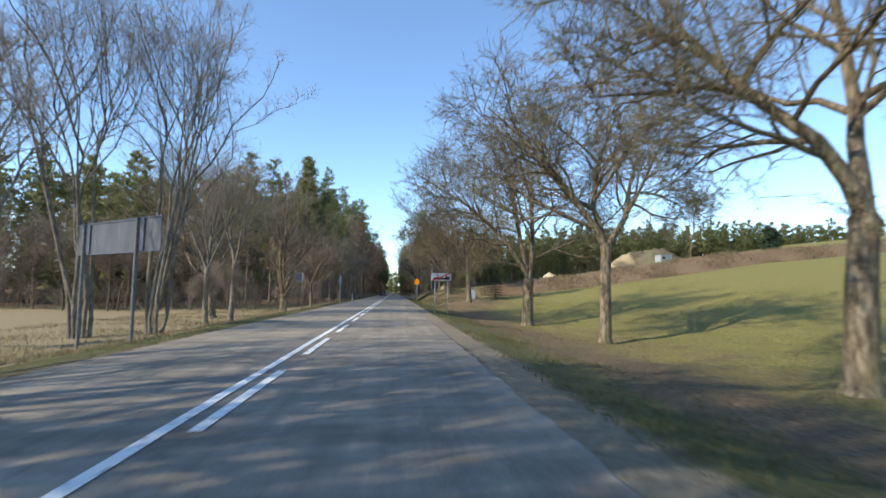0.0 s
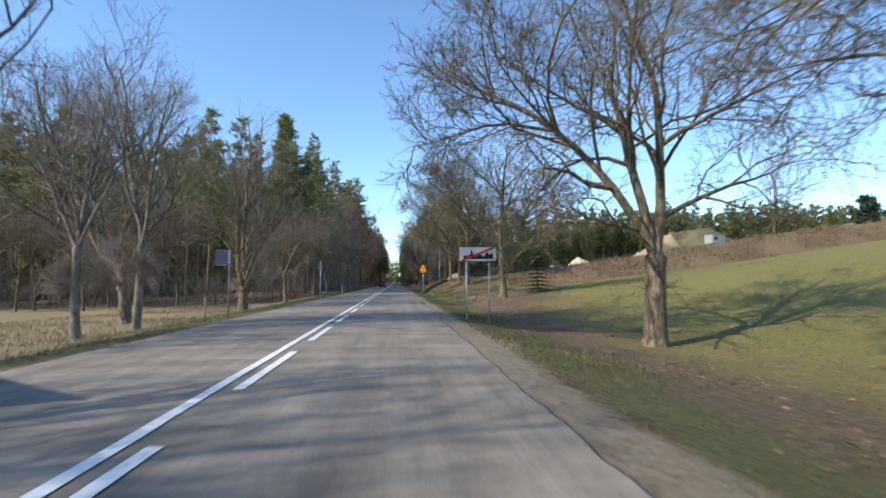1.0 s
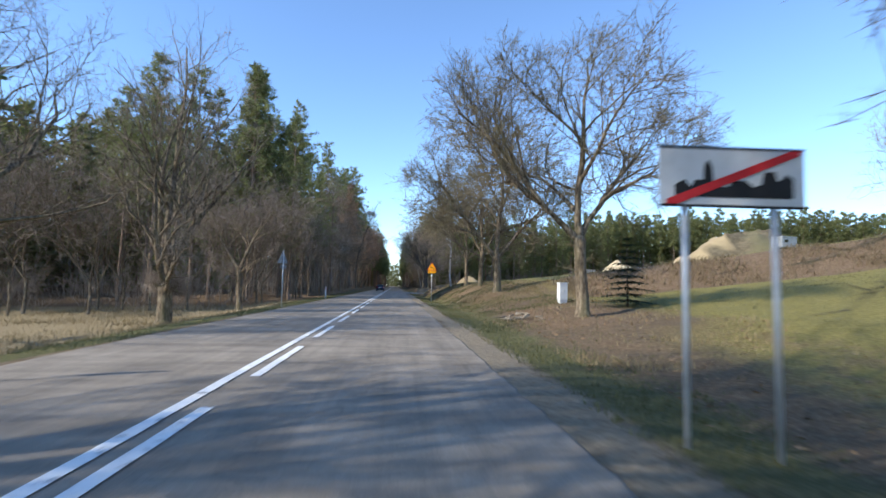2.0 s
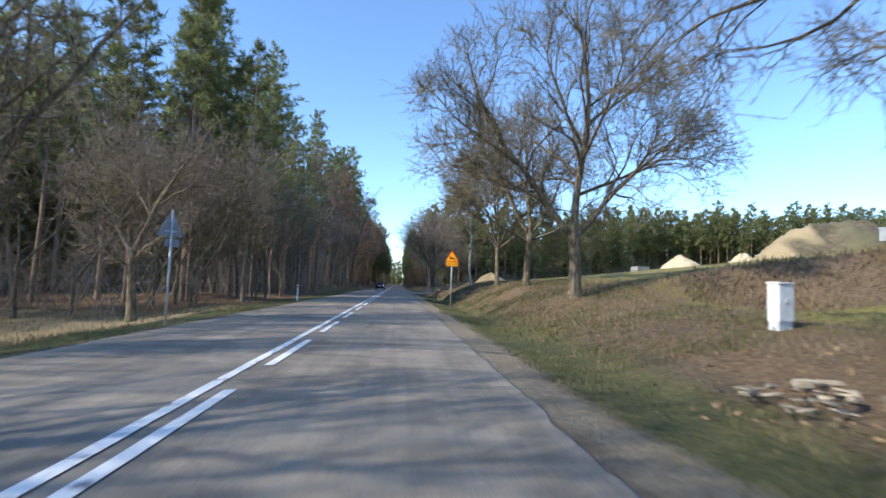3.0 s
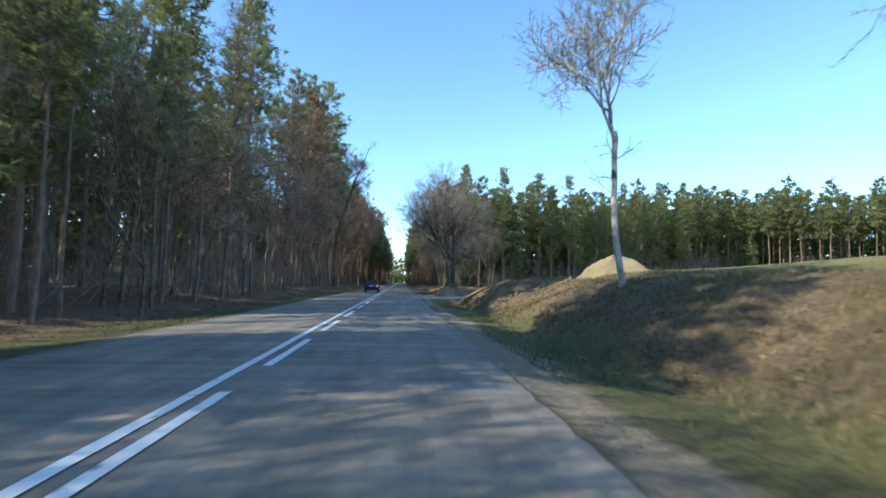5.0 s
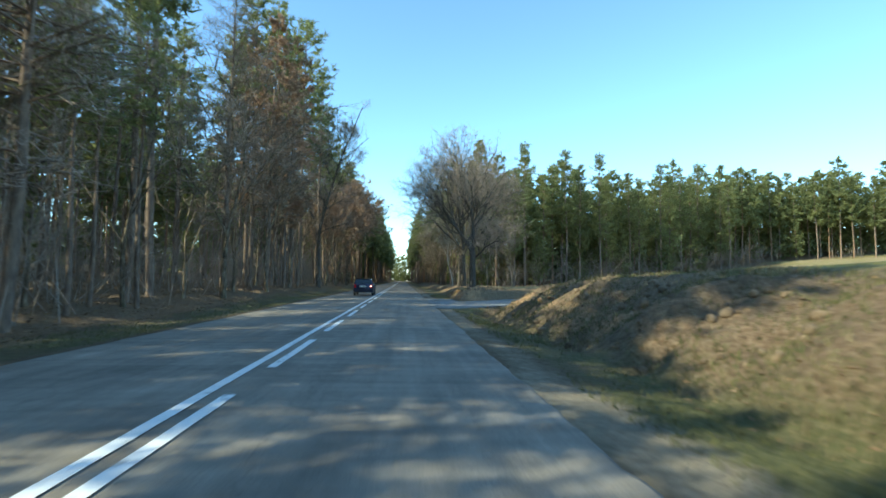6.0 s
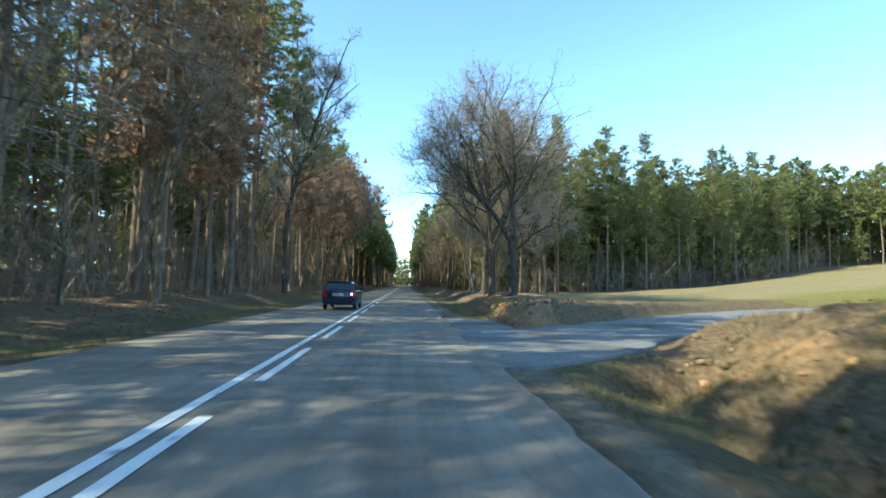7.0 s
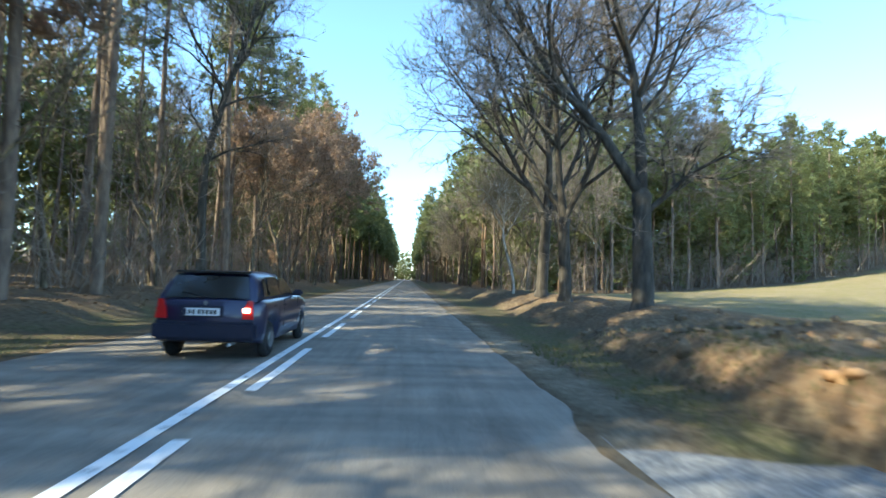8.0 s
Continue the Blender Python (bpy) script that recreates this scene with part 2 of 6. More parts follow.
LAMP_ON.node_tree.nodes["Principled BSDF"].inputs["Base Color"].default_value = (0.8, 0.2, 0.15, 1)
LAMP_ON.node_tree.nodes["Principled BSDF"].inputs["Emission Color"].default_value = (1.0, 0.45, 0.35, 1)
LAMP_ON.node_tree.nodes["Principled BSDF"].inputs["Emission Strength"].default_value = 2.5


def ground_material():
    """Soil, green grass, dry grass, leaf litter and sand, laid out by the masks on the mesh and broken up by noise."""
    m = bpy.data.materials.new("ground_cover")
    m.use_nodes = True
    N, K = m.node_tree.nodes, m.node_tree.links
    b = N["Principled BSDF"]
    tc = N.new("ShaderNodeTexCoord")

    def noise_at(scale, detail=6):
        n = N.new("ShaderNodeTexNoise")
        n.inputs["Scale"].default_value, n.inputs["Detail"].default_value, n.inputs["Roughness"].default_value = scale, detail, 0.7
        K.new(tc.outputs["Object"], n.inputs["Vector"])
        return n.outputs["Fac"]

    def ramp(fac, *stops):
        r = N.new("ShaderNodeValToRGB")
        while len(r.color_ramp.elements) < len(stops):
            r.color_ramp.elements.new(0.5)
        for e, (at, c) in zip(r.color_ramp.elements, stops):
            e.position, e.color = at, (*c, 1)
        K.new(fac, r.inputs["Fac"])
        return r.outputs["Color"]

    fine, mid, coarse = noise_at(9, 8), noise_at(1.3), noise_at(0.16)
    soil = ramp(fine, (0.3, (0.085, 0.062, 0.04)), (0.5, (0.15, 0.112, 0.072)), (0.7, (0.23, 0.178, 0.115)))
    layers = {
        "green": ramp(fine, (0.3, (0.075, 0.078, 0.032)), (0.5, (0.125, 0.122, 0.055)), (0.72, (0.2, 0.178, 0.09))),
        "meadow": ramp(fine, (0.3, (0.14, 0.124, 0.042)), (0.5, (0.225, 0.195, 0.068)), (0.72, (0.32, 0.275, 0.1))),
        "straw": ramp(fine, (0.3, (0.2, 0.15, 0.085)), (0.5, (0.3, 0.235, 0.14)), (0.7, (0.39, 0.315, 0.195))),
        "litter": ramp(fine, (0.3, (0.1, 0.066, 0.04)), (0.5, (0.19, 0.128, 0.08)), (0.72, (0.33, 0.24, 0.155))),
        "clay": ramp(fine, (0.3, (0.26, 0.15, 0.08)), (0.5, (0.38, 0.235, 0.13)), (0.7, (0.5, 0.34, 0.2))),
        "sand": ramp(fine, (0.3, (0.2, 0.16, 0.11)), (0.5, (0.28, 0.23, 0.165)), (0.7, (0.37, 0.31, 0.23))),
    }
    col = soil
    for name, c in layers.items():
        at = N.new("ShaderNodeAttribute")
        at.attribute_name = name
        s = N.new("ShaderNodeMath")
        s.operation = "MULTIPLY_ADD"
        K.new(mid, s.inputs[0])
        s.inputs[1].default_value = 1.2
        K.new(at.outputs["Fac"], s.inputs[2])
        s2 = N.new("ShaderNodeMath")
        s2.operation = "MULTIPLY_ADD"
        K.new(coarse, s2.inputs[0])
        s2.inputs[1].default_value = 0.6
        K.new(s.outputs[0], s2.inputs[2])
        r = N.new("ShaderNodeMapRange")
        r.inputs["From Min"].default_value, r.inputs["From Max"].default_value = 1.2, 1.6
        K.new(s2.outputs[0], r.inputs["Value"])
        mx = N.new("ShaderNodeMix")
        mx.data_type = "RGBA"
        K.new(r.outputs[0], mx.inputs["Factor"])
        K.new(col, mx.inputs["A"])
        K.new(c, mx.inputs["B"])
        col = mx.outputs["Result"]
    K.new(col, b.inputs["Base Color"])
    b.inputs["Roughness"].default_value, b.inputs["Specular IOR Level"].default_value = 0.95, 0.1
    bp = N.new("ShaderNodeBump")
    bp.inputs["Strength"].default_value, bp.inputs["Distance"].default_value = 0.9, 0.14
    K.new(noise_at(6, 8), bp.inputs["Height"])
    K.new(bp.outputs[0], b.inputs["Normal"])
    return m


GROUND = ground_material()

# ---- mesh tools ----


def mesh_of(name, V, F, mat, smooth=True):
    """A mesh from an array of corners and an array of faces, all of the same number of sides."""
    V, F = np.asarray(V, np.float32), np.asarray(F, np.int32)
    me = bpy.data.meshes.new(name)
    me.vertices.add(len(V))
    me.vertices.foreach_set("co", V.ravel())
    me.loops.add(F.size)
    me.loops.foreach_set("vertex_index", F.ravel())
    me.polygons.add(len(F))
    me.polygons.foreach_set("loop_start", np.arange(0, F.size, F.shape[1], dtype=np.int32))
    me.update(calc_edges=True)
    if smooth:
        me.polygons.foreach_set("use_smooth", np.ones(len(F), bool))
    me.materials.append(mat)
    return me


def part(name, data, parent, label=""):
    """Links a mesh as one object under a thing or a part."""
    ob = new(name, data)
    ob.parent = parent
    return tagged(ob, label)


def bm_mesh(name, bm, mat, smooth=False):
    me = bpy.data.meshes.new(name)
    bm.to_mesh(me)
    bm.free()
    if smooth:
        me.polygons.foreach_set("use_smooth", np.ones(len(me.polygons), bool))
    me.materials.append(mat)
    return me


def box_mesh(name, size, at, mat, bevel=0.01, rot=None):
    bm = bmesh.new()
    bmesh.ops.create_cube(bm, size=1)
    bmesh.ops.scale(bm, vec=size, verts=bm.verts)
    if bevel:
        bmesh.ops.bevel(bm, geom=bm.edges, offset=bevel, segments=2, affect="EDGES")
    if rot:
        bmesh.ops.transform(bm, matrix=rot, verts=bm.verts)
    bmesh.ops.translate(bm, vec=at, verts=bm.verts)
    return bm_mesh(name, bm, mat)


def rod_mesh(name, a, b, r, mat, sides=12, r2=None):
    a, b = Vector(a), Vector(b)
    bm = bmesh.new()
    bmesh.ops.create_cone(bm, cap_ends=True, segments=sides, radius1=r, radius2=r if r2 is None else r2, depth=(b - a).length)
    q = (b - a).to_track_quat("Z", "Y").to_matrix().to_4x4()
    bmesh.ops.transform(bm, matrix=Matrix.Translation((a + b) / 2) @ q, verts=bm.verts)
    return bm_mesh(name, bm, mat, True)


def plate_mesh(name, outline, y0, y1, mat, bevel=0.0):
    """A flat plate with an outline in x and z, from y0 to y1."""
    bm = bmesh.new()
    f = bm.faces.new([bm.verts.new((x, y0, z)) for x, z in outline])
    r = bmesh.ops.extrude_face_region(bm, geom=[f])
    bmesh.ops.translate(bm, vec=(0, y1 - y0, 0), verts=[v for v in r["geom"] if isinstance(v, bmesh.types.BMVert)])
    bmesh.ops.recalc_face_normals(bm, faces=bm.faces)
    if bevel:
        bmesh.ops.bevel(bm, geom=bm.edges, offset=bevel, segments=1, affect="EDGES")
    return bm_mesh(name, bm, mat)


class Tubes:
    """Collects tapered tubes into one array of corners and quads."""

    def __init__(self):
        self.V, self.F, self.n = [], [], 0

    def add(self, P, R, sides):
        P, R = np.asarray(P, float), np.asarray(R, float)
        D = np.gradient(P, axis=0)
        D /= np.linalg.norm(D, axis=1)[:, None] + 1e-9
        ref = np.array([1.0, 0, 0]) if abs(D[0][0]) < 0.8 else np.array([0, 1.0, 0])
        U = ref - D * (D @ ref)[:, None]
        U /= np.linalg.norm(U, axis=1)[:, None] + 1e-9
        W = np.cross(D, U)
        a = np.arange(sides) * 2 * math.pi / sides
        ring = P[:, None] + R[:, None, None] * (np.cos(a)[None, :, None] * U[:, None] + np.sin(a)[None, :, None] * W[:, None])
        k, i, j = len(P), np.arange(len(P) - 1)[:, None], np.arange(sides)[None]
        n = (j + 1) % sides
        q = np.stack([i * sides + j, i * sides + n, (i + 1) * sides + n, (i + 1) * sides + j], -1).reshape(-1, 4)
        self.V.append(ring.reshape(-1, 3))
        self.F.append(q + self.n)
        self.n += k * sides

    def mesh(self, name, mat):
        return mesh_of(name, np.concatenate(self.V), np.concatenate(self.F), mat)


def unit(v):
    return v / (np.linalg.norm(v) + 1e-9)


def aside(d, angle, turn):
    """d turned by angle away from itself, towards the side given by turn."""
    ref = np.array([0, 0, 1.0]) if abs(d[2]) < 0.9 else np.array([1.0, 0, 0])
    u = unit(np.cross(d, ref))
    w = np.cross(d, u)
    return unit(d * math.cos(angle) + (u * math.cos(turn) + w * math.sin(turn)) * math.sin(angle))


# ---- the lie of the land: road level is 0, the way runs along y ----
ROAD_L, ROAD_R = -5.75, 1.6
RX = np.array([1.6, 2.4, 3.2, 3.9, 5.2, 6.8, 9, 14, 25, 45, 80, 150, 700])
LX = -np.array([5.7, 6.4, 7.5, 9, 11, 13, 16, 25, 45, 90, 700])
R_STATIONS, L_STATIONS = [], []


def right_station(y, *z):
    R_STATIONS.append((y, z))


def left_station(y, *z):
    L_STATIONS.append((y, z))


right_station(-60, -.012, -.06, -.2, -.35, -.5, -.6, -.7, -.5, .8, 4, 8, 12, 14)
right_station(8, -.012, -.06, -.2, -.35, -.5, -.6, -.7, -.5, .8, 4, 8, 12, 14)
right_station(32, -.012, -.06, -.15, -.3, -.5, -.65, -.75, -.3, 1.6, 5, 8.5, 13, 15)
right_station(48, -.012, -.06, -.15, -.2, -.05, .2, .35, .85, 2.6, 5.2, 8.5, 13, 15)
right_station(61.6, -.012, -.05, -.15, -.15, .25, .6, .8, .9, 2.2, 5.1, 7.9, 13, 16)
right_station(65.2, -.012, -.05, -.15, -.15, .5, 1.05, 1.45, 2.45, 4.1, 6.95, 10.2, 14, 17)
right_station(76, -.012, -.05, -.12, -.2, .6, 1.35, 1.7, 2.1, 3.4, 6.3, 11, 16, 19)
right_station(92, -.012, -.05, -.12, -.2, .7, 1.4, 1.75, 2.2, 3.4, 6.0, 11.8, 18, 21)
right_station(104, -.012, -.05, -.15, -.25, .7, 1.35, 1.6, 2.0, 3.0, 5.4, 9.5, 14, 17)
right_station(111, -.012, -.04, -.25, -.4, .55, 1.25, 1.5, 1.7, 2.2, 4, 7, 11, 13)
right_station(115.5, -.012, -.04, -.3, -.6, .1, .9, 1.2, 1.3, 1.8, 3.4, 6.3, 10, 12.5)
right_station(119, -.012, -.03, -.15, -.3, 0, .5, .8, .9, 1.4, 2.6, 5.5, 9, 12)
right_station(124, -.012, 0, 0, 0, 0, 0, .02, .15, .6, 2.0, 4.5, 8, 11)
right_station(126.6, -.012, -.03, -.14, .2, .5, .5, .42, .35, .5, 1.7, 4, 7, 10)
right_station(130, -.012, -.04, -.12, .18, .62, .66, .56, .42, .5, 1.5, 3.8, 7, 10)
right_station(134, -.012, -.04, -.16, -.04, .5, .58, .52, .48, .5, 1.5, 3.8, 7, 10)
right_station(140, -.012, -.05, -.12, -.1, .4, .65, .65, .5, .6, 1.5, 3.7, 7, 10)
right_station(190, -.012, -.05, -.1, 0, .3, .4, .4, .4, .7, 1.7, 5.0, 9, 12)
right_station(250, -.012, -.05, -.1, 0, .3, .4, .4, .8, 2.5, 5.5, 10, 14, 16)
right_station(420, -.012, -.05, -.1, 0, .3, .4, .5, 1.0, 4, 8, 13, 17, 19)
left_station(-60, -.012, -.1, -.25, -.5, -.85, -1.1, -1.25, -1.4, -1.5, -1.5, -1)
left_station(62, -.012, -.08, -.2, -.5, -.9, -1.2, -1.3, -1.4, -1.5, -1.5, -1)
left_station(72, -.012, -.08, -.15, -.3, -.6, -.9, -1.1, -1.3, -1.4, -1.4, -1)
left_station(84, -.012, -.08, -.2, -.25, -.1, 0, 0, -.2, -.8, -1, -1)
left_station(110, -.012, -.05, -.15, -.1, .2, .3, .4, .5, 1.2, 4, 12)
left_station(135, -.012, -.05, -.1, .45, .7, .6, .6, .8, 2.0, 5, 14)
left_station(420, -.012, -.05, -.1, .4, .6, .6, .7, 1.2, 3.0, 6, 14)
SIDE = [(0.6, 120.2), (3.0, 120.7), (6.0, 122.9), (12.7, 129.2), (19.0, 134.0), (40.0, 146.0), (90.0, 166.0)]


def table(x, y, knots, stations):
    ys = np.array([s[0] for s in stations], float)
    zs = np.array([s[1] for s in stations], float)
    order = np.argsort(knots)
    k, zs = knots[order], zs[:, order]
    i = np.clip(np.searchsorted(ys, y) - 1, 0, len(ys) - 2)
    t = np.clip((y - ys[i]) / (ys[i + 1] - ys[i]), 0, 1)
    t = t * t * (3 - 2 * t)
    j = np.clip(np.searchsorted(k, x) - 1, 0, len(k) - 2)
    u = np.clip((x - k[j]) / (k[j + 1] - k[j]), 0, 1)
    return (zs[i, j] * (1 - u) + zs[i, j + 1] * u) * (1 - t) + (zs[i + 1, j] * (1 - u) + zs[i + 1, j + 1] * u) * t


def side_distance(x, y):
    """Distance from the side road's centre line, and how far along it that is."""
    best, along, run = np.full(np.shape(x), 1e9), np.zeros(np.shape(x)), 0.0
    for (ax, ay), (bx, by) in zip(SIDE, SIDE[1:]):
        L = math.hypot(bx - ax, by - ay)
        t = np.clip(((x - ax) * (bx - ax) + (y - ay) * (by - ay)) / L / L, 0, 1)
        d = np.hypot(x - ax - t * (bx - ax), y - ay - t * (by - ay))
        along = np.where(d < best, run + t * L, along)
        best = np.minimum(best, d)
        run += L
    return best, along


def wave(x, y, s, seed=0.0):
    """Cheap smooth unevenness between -1 and 1."""
    return (np.sin(x * s + seed + 1.7 * np.sin(y * s * 0.7 + seed)) + np.sin(y * s * 1.13 + 2 * seed + 1.3 * np.sin(x * s * 0.9))
            + np.sin((x + y) * s * 0.61 + 3 * seed)) / 3


def height(x, y):
    x, y = np.asarray(x, float), np.asarray(y, float)
    z = np.where(x > -2, table(x, y, RX, R_STATIONS), table(x, y, LX, L_STATIONS))
    off = np.maximum(np.maximum(x - ROAD_R, ROAD_L - x), 0)
    rough = np.clip(off / 4, 0, 1)
    z = z + rough * (0.05 * wave(x, y, 2.1) + 0.07 * wave(x, y, 0.8, 2) + 0.15 * np.clip(off / 30, 0, 1) * wave(x, y, 0.21, 4))
    bank = np.clip(1 - np.abs(x - 6.0) / 3.0, 0, 1) * np.clip((y - 56) / 8, 0, 1)
    late = np.clip((y - 95) / 5, 0, 1)
    z = z + bank * (0.1 * wave(x, y, 3.1, 5) + (0.15 + 0.12 * late) * wave(x * 0.4, y, 1.3, 7) + 0.05 * wave(x, y, 6.1, 2) + 0.42 * late * (0.45 - np.abs(wave(x * 0.3 + 0.25 * y, y, 2.3, 9))) + 0.07 * late * wave(x * 0.8, y, 7.9, 3))
    gully = np.exp(-((y - 83.8 - 0.3 * (x - 5)) / 1.5) ** 2) + 0.7 * np.exp(-((y - 98.8 - 0.5 * (x - 5)) / 1.1) ** 2)
    z = z - 0.75 * gully * np.clip((x - 3.9) / 1.4, 0, 1) * np.clip((10 - x) / 3, 0, 1)
    for at, slant, deep in ((100.6, 0.3, 0.3), (103.4, -0.2, 0.35), (105.2, 0.25, 0.3), (107.6, 0.1, 0.35), (110.2, -0.25, 0.3), (112.6, 0.2, 0.4), (114.2, 0.3, 0.35),
                            (126.4, 0.3, 0.3), (127.5, 0.4, 0.4), (128.6, 0.3, 0.5), (129.8, 0.45, 0.5), (131.0, 0.3, 0.45), (133.0, -0.2, 0.28), (135.2, 0.2, 0.25)):
        z = z - deep * np.exp(-((y - at - slant * (x - 5)) / 0.3) ** 2) * np.clip((x - 3.5) / 0.5, 0, 1) * np.clip((7.8 - x) / 1.5, 0, 1)
    z = z - 0.95 * np.exp(-((x - 5.1) / 0.95) ** 2 - ((y - 116.8) / 0.75) ** 2)
    d, along = side_distance(x, y)
    half = 2.1 + 2.2 * np.clip(1 - along / 5, 0, 1)
    w = np.clip((d - half - 0.22) / 0.75, 0, 1)
    w = np.where(x > ROAD_R, w * w * (3 - 2 * w), 1)
    beyond = (y > 120.7 + 0.9 * np.clip(x - 3, 0, 60)) & (y < 160)
    half = half + np.where(beyond, 0.55 * np.clip(1 - along / 14, 0, 1), 0)
    lip = np.clip((d - half - 0.12) / 0.3, 0, 1) * np.clip((half + 11 - d) / 6, 0, 1) * np.clip((x - 3.55) / 0.6, 0, 1) * np.clip((27 - along) / 9, 0, 1)
    cut = (0.62 + 0.09 * wave(x, y, 1.9, 6) + 0.05 * wave(x, y, 5.3, 1)) * lip * np.clip((150 - y) / 14, 0, 1)
    z = np.where(beyond, np.maximum(z, cut), z)
    w = np.where(beyond, np.clip((d - half - 0.1) / 0.2, 0, 1), w)
    z = z * w + (1 - w) * (-0.07 + 0.01 * np.clip(along - 6, 0, 60))
    mouth = np.clip((3.7 - x) / 0.25, 0, 1) * np.clip((129.0 - y) / 0.35, 0, 1) * ((y > 120) & (x > ROAD_R))
    z = z * (1 - mouth) - 0.09 * mouth
    inside = (x > ROAD_L + 0.35) & (x < ROAD_R - 0.35)
    return np.where(inside, -0.12, z)


def ground_at(x, y):
    return float(height(np.array([x]), np.array([y]))[0])


def field_grid():
    far = np.array([17, 18.2, 19.6, 21.2, 23, 25, 28, 31, 35, 40, 46, 53, 62, 75, 95, 130, 190, 300, 500, 900])
    near_l = np.concatenate([np.arange(-16, -5.9, 0.3), [-5.8, ROAD_L, ROAD_L + 0.3, ROAD_L + 0.4, -3.0, 0.0, ROAD_R - 0.4, ROAD_R - 0.3, ROAD_R - 0.15, ROAD_R, 1.7]])
    near_r = np.arange(1.8, 16.2, 0.22)
    xs = np.concatenate([-far[::-1], near_l, near_r, far])
    ys = np.concatenate([[-300, -120, -60, -30], np.arange(-15, 95, 0.42), np.arange(95, 136, 0.21), np.arange(136, 160, 0.42), np.arange(160, 230, 1.5), [233, 237, 243, 250, 260, 275, 300, 340, 400, 520, 700, 1000, 1500]])
    return xs, ys


xs, ys = field_grid()
GX, GY = np.meshgrid(xs, ys, indexing="ij")
GZ = height(GX, GY)
nx, ny = GX.shape
I, J = np.meshgrid(np.arange(nx - 1), np.arange(ny - 1), indexing="ij")
quads = np.stack([I * ny + J, (I + 1) * ny + J, (I + 1) * ny + J + 1, I * ny + J + 1], -1).reshape(-1, 4)
ground = new("ground", mesh_of("ground", np.stack([GX, GY, GZ], -1).reshape(-1, 3), quads, GROUND))
tagged(ground, "grassy verges, dry meadow, leaf-covered forest floor and sandy road shoulders", "ground", kind="structure")


def ramp01(v, a, b):
    return np.clip((v - a) / (b - a), 0, 1)


def masks(x, y):
    """How far each ground cover reaches: 0 none, 1 all."""
    forest_l = ramp01(-x, 8.0, 9.5) * ramp01(y, 74, 79)
    forest_l = np.maximum(forest_l, ramp01(y, 75, 79) * ramp01(-x, 10, 14))
    line = 163 + 0.55 * np.maximum(x - 8, 0)
    forest_r = ramp01(y, line - 2, line + 2) * ramp01(x, 5, 7)
    wooded = np.maximum(forest_l, forest_r)
    bank = ramp01(x, 3.6, 4.6) * ramp01(y, 48, 62) * (1 - ramp01(x, 8.5, 13)) * (1 - ramp01(y, 150, 156))
    tidy = (1 - wooded)
    verge = np.where(x > 0, ramp01(x, 2.1, 2.6) * (1 - ramp01(x, 3.8, 5.2)), ramp01(-x, 5.9, 6.3) * (1 - ramp01(-x, 7.6, 9.2)))
    meadow = ramp01(x, 5, 9) * tidy * (1 - 0.65 * bank)
    straw = ramp01(-x, 8.0, 9.5) * tidy
    strip = ramp01(x, 10, 13) * np.clip(2.2 - np.abs(y - 63.4) / 1.6, 0, 1)
    plateau = ramp01(x, 11, 15) * ramp01(y, 64, 67) * (1 - ramp01(y, 118, 126)) * 0.32 * (1 - ramp01(x, 26, 40))
    sand = np.where(x > 0, np.clip(1.15 - np.abs(x - 2.0 - 0.25 * wave(x, y, 0.6, 3)) / (0.75 + 0.3 * wave(x, y, 0.9, 1)), 0, 1), 0.7 * np.clip(1 - np.abs(x + 5.95) / 0.4, 0, 1))
    clay = 1.3 * np.clip(1 - np.hypot((x - 5.4) / 1.1, (y - 115.3) / 1.2), 0, 1)
    clay = np.maximum(clay, 0.45 * np.clip(1 - np.abs(x - 5.0) / 1.4, 0, 1) * ramp01(y, 97, 101) * (1 - ramp01(y, 133, 137)))
    lit = np.maximum(wooded, (0.58 + 0.04 * ramp01(y, 95, 100)) * bank)
    lit = np.maximum(lit, 0.42 * ramp01(x, 3.5, 5) * (1 - ramp01(x, 10, 14)) * (1 - ramp01(y, 48, 60)))
    dirt = ramp01(x, 4.5, 5.3) * (1 - ramp01(x, 9, 11)) * ramp01(y, 43, 47) * (1 - ramp01(y, 57, 61))
    lit = np.maximum(lit, 0.62 * dirt)
    lit = np.maximum(lit, 0.85 * strip)
    meadow = meadow * (1 - 0.85 * dirt) * (1 - 0.8 * np.clip(strip, 0, 1))
    late = ramp01(y, 95, 100)
    rim = ramp01(x, 4, 5) * ramp01(y, 122, 125) * (1 - ramp01(side_distance(x, y)[0], 5, 9)) * (1 - ramp01(y, 138, 146))
    meadow, lit = meadow * (1 - 0.8 * rim), np.maximum(lit, 0.5 * rim)
    cut = ramp01(x, 3.4, 3.8) * (1 - ramp01(x, 6.5, 9)) * ramp01(y, 123, 125) * (1 - ramp01(y, 132, 138))
    verge, lit = verge * (1 - 0.85 * cut), np.maximum(lit, 0.62 * cut)
    clay = np.maximum(clay, 0.5 * cut * (1 - ramp01(x, 4.6, 5.6)))
